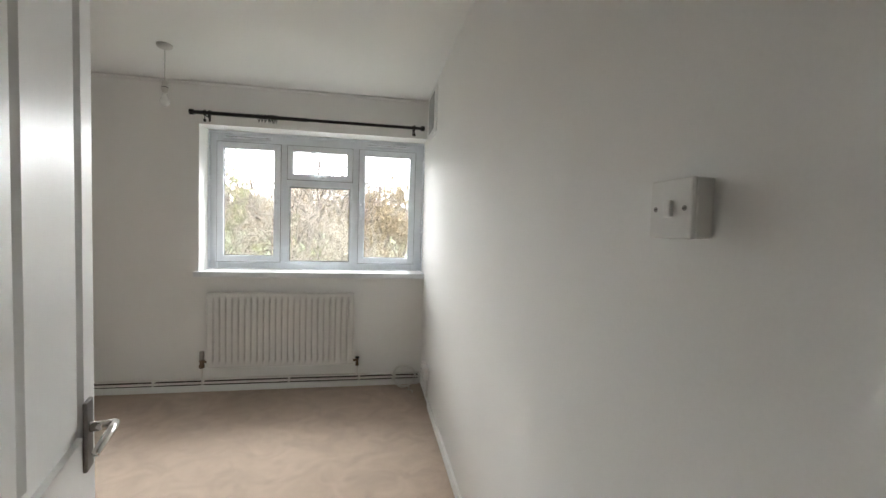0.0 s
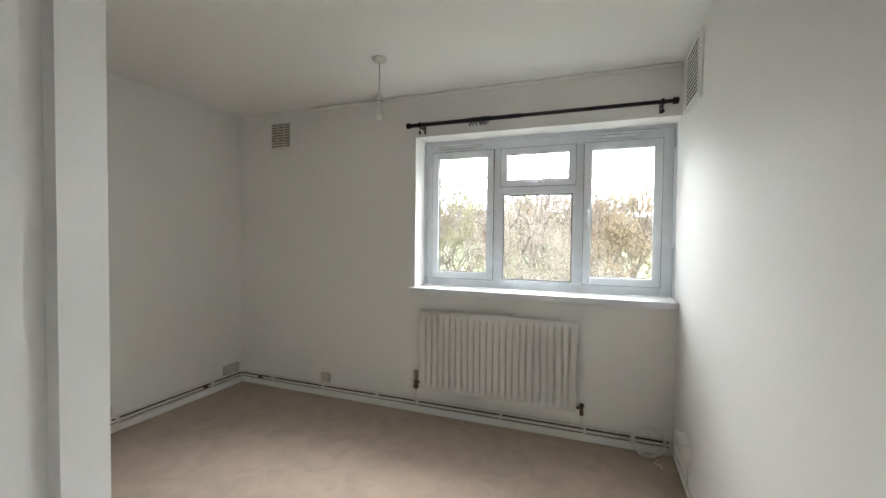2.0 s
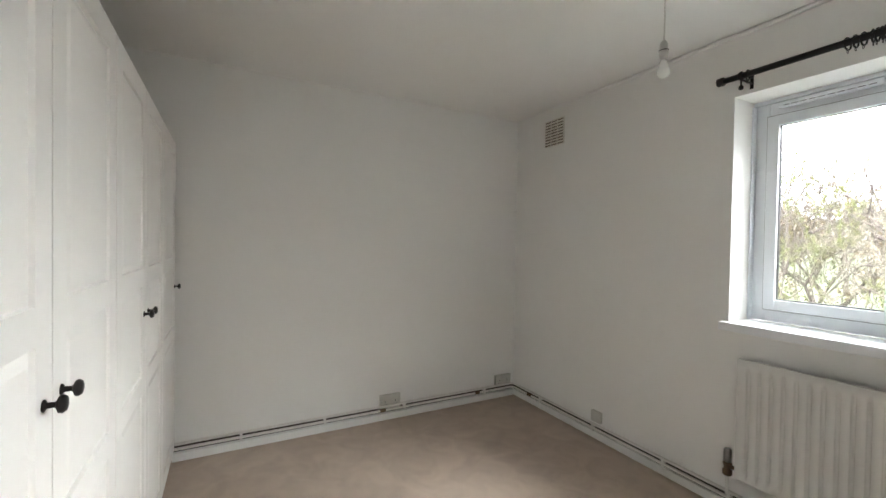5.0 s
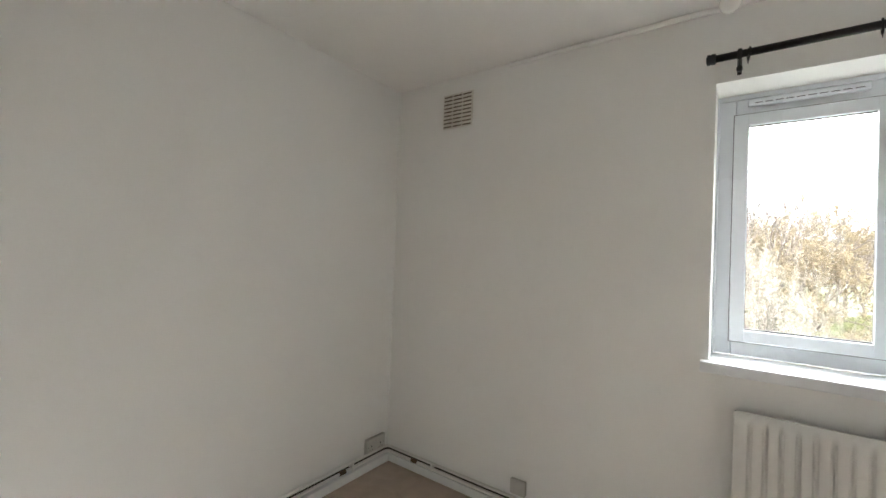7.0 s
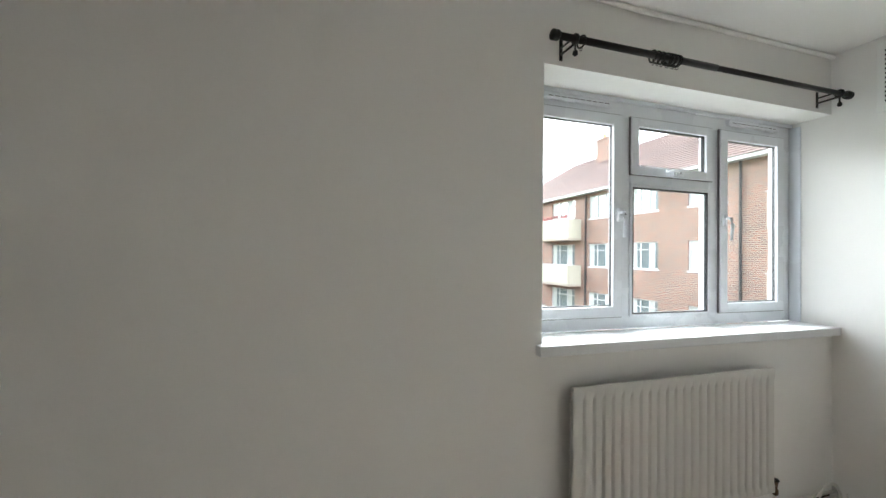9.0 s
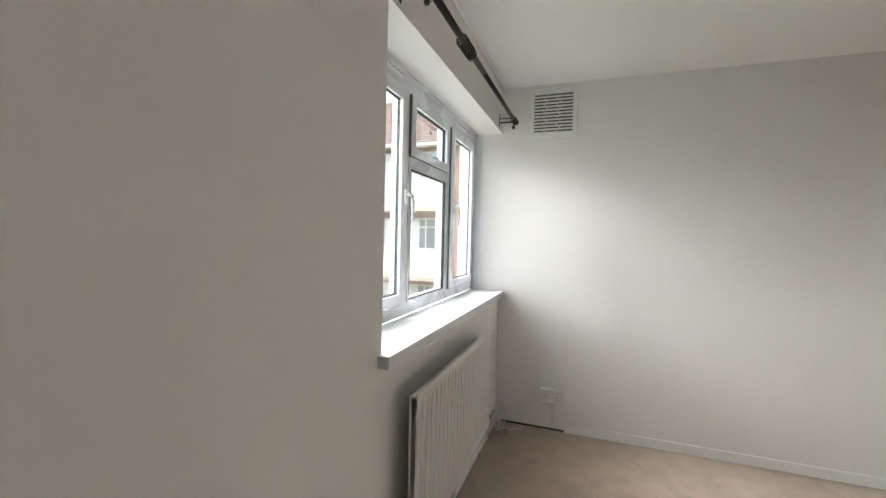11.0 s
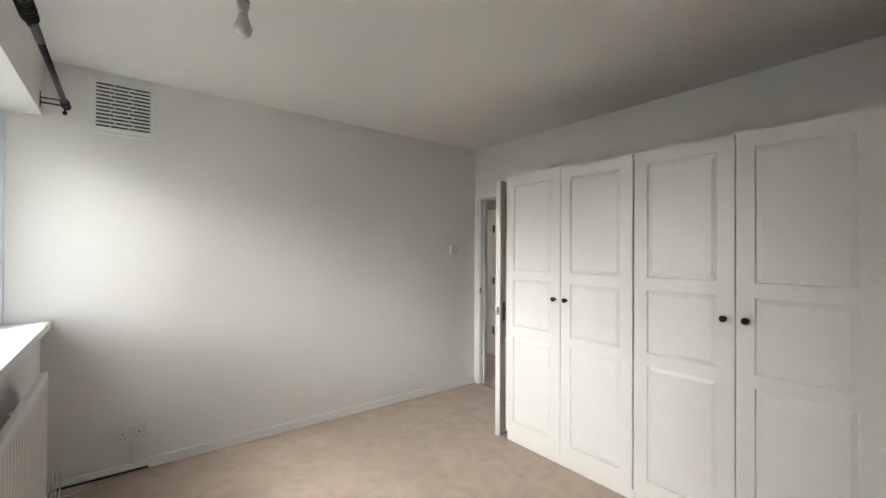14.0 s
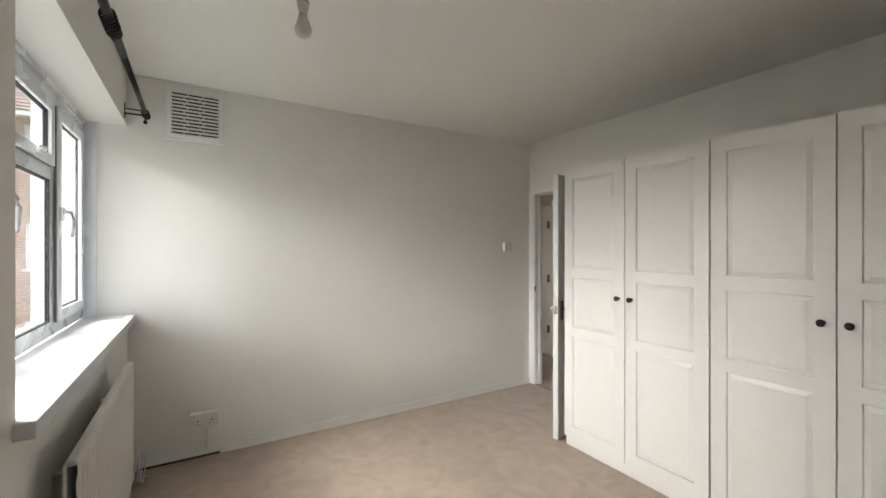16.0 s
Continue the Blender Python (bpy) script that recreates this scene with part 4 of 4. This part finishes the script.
# ---- gabled house ----
house = thing("house", (0, 0, 0), "orange brick gabled house with a small white window", "house")
hx0, hx1, hy, hz, hp = 8.8, 15.8, 32.0, 1.8, 4.55
bm = bmesh.new()
wx0, wx1, wz0, wz1 = 12.1, 13.6, 0.85, 1.72
box(bm, hx0, wx0, hy, hy + 0.3, GROUND, hz)
box(bm, wx1, hx1, hy, hy + 0.3, GROUND, hz)
box(bm, wx0, wx1, hy, hy + 0.3, GROUND, wz0)
box(bm, wx0, wx1, hy, hy + 0.3, wz1, hz)
mid = (hx0 + hx1) / 2
tri = [bm.verts.new(v) for v in ((hx0, hy, hz), (hx1, hy, hz), (mid, hy, hp), (hx0, hy + 0.3, hz), (hx1, hy + 0.3, hz), (mid, hy + 0.3, hp))]
for idx in ((0, 1, 2), (3, 4, 5), (0, 2, 5, 3), (1, 2, 5, 4)):
    bm.faces.new([tri[i] for i in idx])
box(bm, hx0, hx0 + 0.3, hy + 0.3, hy + 8, GROUND, hz)
box(bm, hx1 - 0.3, hx1, hy + 0.3, hy + 8, GROUND, hz)
box(bm, hx0, hx1, hy + 8, hy + 8.3, GROUND, hz)
part("wall", bm, HOUSEBRICK, house)
outdoor_window(house, (wx0, hy + 0.08, wz0), 0, wx1 - wx0, wz1 - wz0, 2)
roof_courses(house, (hx0 - 0.25, hy - 0.12, hz - 0.1), (hx0 - 0.25, hy + 8.5, hz - 0.1), (mid, hy - 0.12, hp + 0.08), (mid, hy + 8.5, hp + 0.08), 16, "roof")
roof_courses(house, (hx1 + 0.25, hy - 0.12, hz - 0.1), (hx1 + 0.25, hy + 8.5, hz - 0.1), (mid, hy - 0.12, hp + 0.08), (mid, hy + 8.5, hp + 0.08), 16, "roof")
part("chimney", boxes((12.4, 13.1, hy + 1.6, hy + 2.3, 3.8, 5.4), (12.36, 13.14, hy + 1.56, hy + 2.34, 5.4, 5.48)), HOUSEBRICK, house)
bm = bmesh.new()
cyl(bm, (hx1 + 0.06, hy - 0.08, GROUND), (hx1 + 0.06, hy - 0.08, hz - 0.1), 0.05, seg=8)
part("drainpipe", bm, GASKET, house)

house.matrix_world = Matrix.Translation((hx0, hy, 0)) @ pose(0, 0, 0, 0, 0, -12) @ Matrix.Translation((-hx0, -hy, 0))

shed = thing("garden_shed", (11.6, 29.0, GROUND), "low shed with ochre boards and a grey felt roof", "shed")
part("wall", boxes((-2.2, 2.6, 0, 1.8, 0, 1.95)), SHEDWOOD, shed)
part("roof", boxes((-2.35, 2.75, -0.15, 1.95, 1.952, 2.10), bevel=0.02), SHEDROOF, shed)
fence = thing("garden_fence", (8.6, 28.2, GROUND), "weathered grey close-boarded fence in front of the house", "fence")
plank = mesh_of("fence_board", boxes((0, 0.145, 0, 0.02, 0, 1.0), bevel=0.004), FENCEWOOD)
for k in range(44):
    o = new("board", plank)
    o.parent = fence
    o.location = (k * 0.15, 0, 0)
    o.rotation_euler = (0, radians(rng.uniform(-0.4, 0.4)), 0)
part("rail", boxes((0, 6.6, 0.021, 0.07, 0.25, 0.33), (0, 6.6, 0.021, 0.07, 0.75, 0.83)), FENCEWOOD, fence)


# ---- trees ----
def tree_meshes(seed, height, spread, leaves_per_twig, leaf, mat, bare=0.0, trunk=0.16, stem=0.25):
    r = random.Random(seed)
    bv, bf, lv, lf = [], [], [], []

    def limb(a, b, ra, rb, seg):
        d = (b - a).normalized()
        s = d.cross(Vector((0.3, 0.1, 1))).normalized()
        u = s.cross(d)
        base = len(bv)
        for p, rr in ((a, ra), (b, rb)):
            for k in range(seg):
                w = 2 * math.pi * k / seg
                bv.append(tuple(p + rr * (math.cos(w) * s + math.sin(w) * u)))
        for k in range(seg):
            bf.append((base + k, base + (k + 1) % seg, base + seg + (k + 1) % seg, base + seg + k))

    def leaf_at(p):
        s = leaf * r.uniform(0.6, 1.4)
        u = Vector((r.gauss(0, 1), r.gauss(0, 1), r.gauss(0, 0.6))).normalized()
        v = u.cross(Vector((r.gauss(0, 1), r.gauss(0, 1), r.gauss(0, 1)))).normalized()
        base = len(lv)
        for a, b in ((-1, 0), (0, -0.45), (1, 0), (0, 0.45)):
            lv.append(tuple(p + s * (a * u + b * v)))
        lf.append((base, base + 1, base + 2, base + 3))

    def grow(p, d, length, radius, level):
        mid_p = p + d * length * 0.5 + Vector((r.gauss(0, 1), r.gauss(0, 1), r.gauss(0, 0.5))) * length * 0.05
        end = mid_p + (d + Vector((r.gauss(0, 0.15), r.gauss(0, 0.15), r.gauss(0, 0.1)))).normalized() * length * 0.5
        seg = 8 if level < 2 else 5 if level < 4 else 3
        limb(p, mid_p, radius, radius * 0.8, seg)
        limb(mid_p, end, radius * 0.8, radius * 0.6, seg)
        if level >= 5:
            if r.random() >= bare:
                for k in range(leaves_per_twig):
                    leaf_at(p.lerp(end, r.uniform(0.1, 1.15)) + Vector((r.gauss(0, 1), r.gauss(0, 1), r.gauss(0, 1))) * leaf * 1.1)
            return
        count = 4 if level == 0 else 3 if level < 4 else 3
        for k in range(count):
            w = 2 * math.pi * (k + r.random() * 0.8) / count
            tilt = r.uniform(0.45, 0.95) * spread
            side = d.cross(Vector((0.37, 0.21, 0.9))).normalized()
            up = side.cross(d)
            nd = (d * math.cos(tilt) + (side * math.cos(w) + up * math.sin(w)) * math.sin(tilt) + Vector((0, 0, 0.06))).normalized()
            grow(end if k else mid_p.lerp(end, 0.7), nd, (height * 0.24 if level == 0 else length * r.uniform(0.66, 0.84)), radius * 0.58, level + 1)

    grow(Vector((0, 0, 0)), Vector((0.02, 0.01, 1)).normalized(), height * stem, trunk, 0)
    out = []
    for nm, vv, ff, mm in (("trunk", bv, bf, BARK), ("crown", lv, lf, mat)):
        me = bpy.data.meshes.new(nm)
        me.from_pydata(vv, [], ff)
        me.materials.append(mm)
        out.append(me)
    top = max(v[2] for v in bv)
    reach = sorted(math.hypot(v[0], v[1]) for v in lv)[int(len(lv) * 0.93)]
    return out, (top, reach)


def plant(meshes, x, y, top_z, turn, lab, radius=2.5, group="trees beyond the window"):
    (trunk_me, crown_me), (top, reach) = meshes
    t = thing("tree", (x, y, GROUND), lab, "tree", group)
    k = (top_z - GROUND) / top
    for nm, me in (("trunk", trunk_me), ("crown", crown_me)):
        o = new(nm, me)
        o.parent = t
        o.scale = (radius / reach, radius / reach, k)
        o.rotation_euler = (0, 0, radians(turn))


T1 = tree_meshes(11, 6.0, 1.15, 34, 0.029, LEAF_BLOSSOM, 0.1, 0.08, 0.13)
T2 = tree_meshes(12, 6.5, 1.05, 34, 0.031, LEAF_GREEN, 0.15, 0.08, 0.14)
T3 = tree_meshes(13, 6.5, 1.1, 34, 0.05, LEAF_OCHRE, 0.0, 0.14, 0.15)
T4 = tree_meshes(14, 7.0, 0.95, 6, 0.03, LEAF_GREY, 0.3, 0.17, 0.20)
T5 = tree_meshes(15, 7.0, 1.0, 16, 0.07, LEAF_GREY, 0.1, 0.14, 0.18)
blossom, green = "small tree covered in cream and pink blossom", "spring tree with sparse yellow-green leaves"
ochre, bare = "tree with dense ochre young leaves", "bare tree with thin grey twigs"
plant(T1, -2.5, 8.4, 2.7, 20, blossom, 2.1)
plant(T2, -4.9, 9.4, 3.9, 80, green, 2.5)
plant(T1, -7.4, 8.0, 3.5, 150, blossom, 2.6)
plant(T2, -10.3, 9.0, 4.4, 250, green, 2.9)
plant(T1, -4.2, 12.0, 3.2, 210, blossom, 2.8)
plant(T4, -3.2, 12.5, 5.3, 10, bare, 3.2)
plant(T4, -1.5, 15.5, 4.9, 100, bare, 2.8)
plant(T1, -0.9, 9.8, 1.7, 40, blossom, 1.6)
plant(T3, -0.2, 14.5, 2.6, 75, ochre, 2.2)
plant(T4, -7.5, 13.0, 5.5, 70, bare, 3.2)
plant(T3, -7.0, 16.0, 4.0, 0, ochre, 3.6)
plant(T1, -1.6, 13.5, 2.6, 300, blossom, 2.0)
plant(T3, -2.0, 19.0, 3.9, 130, ochre, 3.4)
plant(T3, 1.7, 28.0, 6.0, 200, "round tree with dense ochre young leaves", 3.5)
plant(T2, 5.6, 28.5, 2.4, 120, green, 1.3)
plant(T3, 7.0, 46.0, 5.4, 40, ochre, 4.2)
plant(T3, 1.0, 44.0, 5.6, 300, ochre, 4.6)
plant(T3, 12.0, 50.0, 6.2, 150, ochre, 4.2)
plant(T3, -12.0, 16.0, 4.6, 60, ochre, 3.8)
plant(T3, -4.0, 25.0, 5.0, 30, ochre, 4.0)
for k in range(30):
    x = -40 + k * 3.6 + rng.uniform(-1, 1)
    y = rng.uniform(50, 66)
    plant(T5 if k % 3 else T3, x, y, rng.uniform(5.4, 8.4), rng.uniform(0, 360), "distant tree in thin spring leaf", 4.2, "distant trees")


def bush(x, y, s, tall, mat, lab, seed, count):
    b = thing("bush", (x, y, GROUND), lab, "bush", "garden bushes")
    r = random.Random(seed)
    lv, lf = [], []
    lobes = [(r.uniform(-0.6, 0.6) * s, r.uniform(-0.5, 0.5) * s, r.uniform(0.25, 0.8) * tall, r.uniform(0.35, 0.65)) for _ in range(9)]
    for j in range(count):
        lx, ly, lz, lr = lobes[j % 9]
        d = Vector((r.gauss(0, 1), r.gauss(0, 1), r.gauss(0, 1))).normalized() * r.uniform(0.55, 1.1) * lr
        p = Vector((lx + d.x * s, ly + d.y * s, max(0.02, lz + d.z * tall * 0.6)))
        u = Vector((r.gauss(0, 1), r.gauss(0, 1), r.gauss(0, 1))).normalized() * 0.052
        v = u.cross(Vector((r.gauss(0, 1), r.gauss(0, 1), r.gauss(0, 1)))).normalized() * 0.028
        i = len(lv)
        lv += [tuple(p - u), tuple(p - v), tuple(p + u), tuple(p + v)]
        lf.append((i, i + 1, i + 2, i + 3))
    me = bpy.data.meshes.new("foliage")
    me.from_pydata(lv, [], lf)
    me.materials.append(mat)
    o = new("foliage", me)
    o.parent = b
    bm = bmesh.new()
    for lx, ly, lz, lr in lobes:
        tube(bm, [(0, 0, 0), (lx * 0.4, ly * 0.4, lz * 0.5), (lx, ly, lz * 1.1)], [0.02, 0.014, 0.006], 5)
    part("stems", bm, BARK, b)


low_green = "low rounded green garden bush"
for k, (x, y, s) in enumerate(((4.6, 22.5, 1.0), (5.9, 24.5, 1.3), (3.2, 24.0, 0.9), (1.2, 16.0, 0.8), (5.2, 20.5, 0.7), (4.2, 33.5, 1.6), (6.0, 36.0, 1.8))):
    bush(x, y, s, s, LEAF_GREEN, low_green, 50 + k, 2600)
for k, (x, y, s, tall) in enumerate(((-1.9, 10.2, 1.8, 3.1), (-0.3, 8.9, 1.3, 2.3), (-2.9, 7.6, 1.6, 2.6), (-5.2, 7.6, 1.8, 2.9), (-4.0, 9.2, 1.9, 2.9), (-6.4, 9.6, 2.0, 3.2), (-9.0, 8.4, 2.0, 3.0), (-11.6, 9.5, 2.2, 3.3), (-0.9, 13.0, 1.6, 2.2), (0.1, 11.5, 1.1, 1.7), (0.9, 16.5, 1.8, 2.4), (-3.0, 13.5, 2.2, 3.2), (-13.8, 8.6, 2.4, 3.4))):
    bush(x, y, s, tall, (LEAF_BLOSSOM, LEAF_OCHRE, LEAF_GREEN)[k % 3], ("tall overgrown shrub with cream blossom", "tall overgrown shrub with ochre leaves", "tall overgrown shrub with fresh green leaves")[k % 3], 80 + k, 15000)
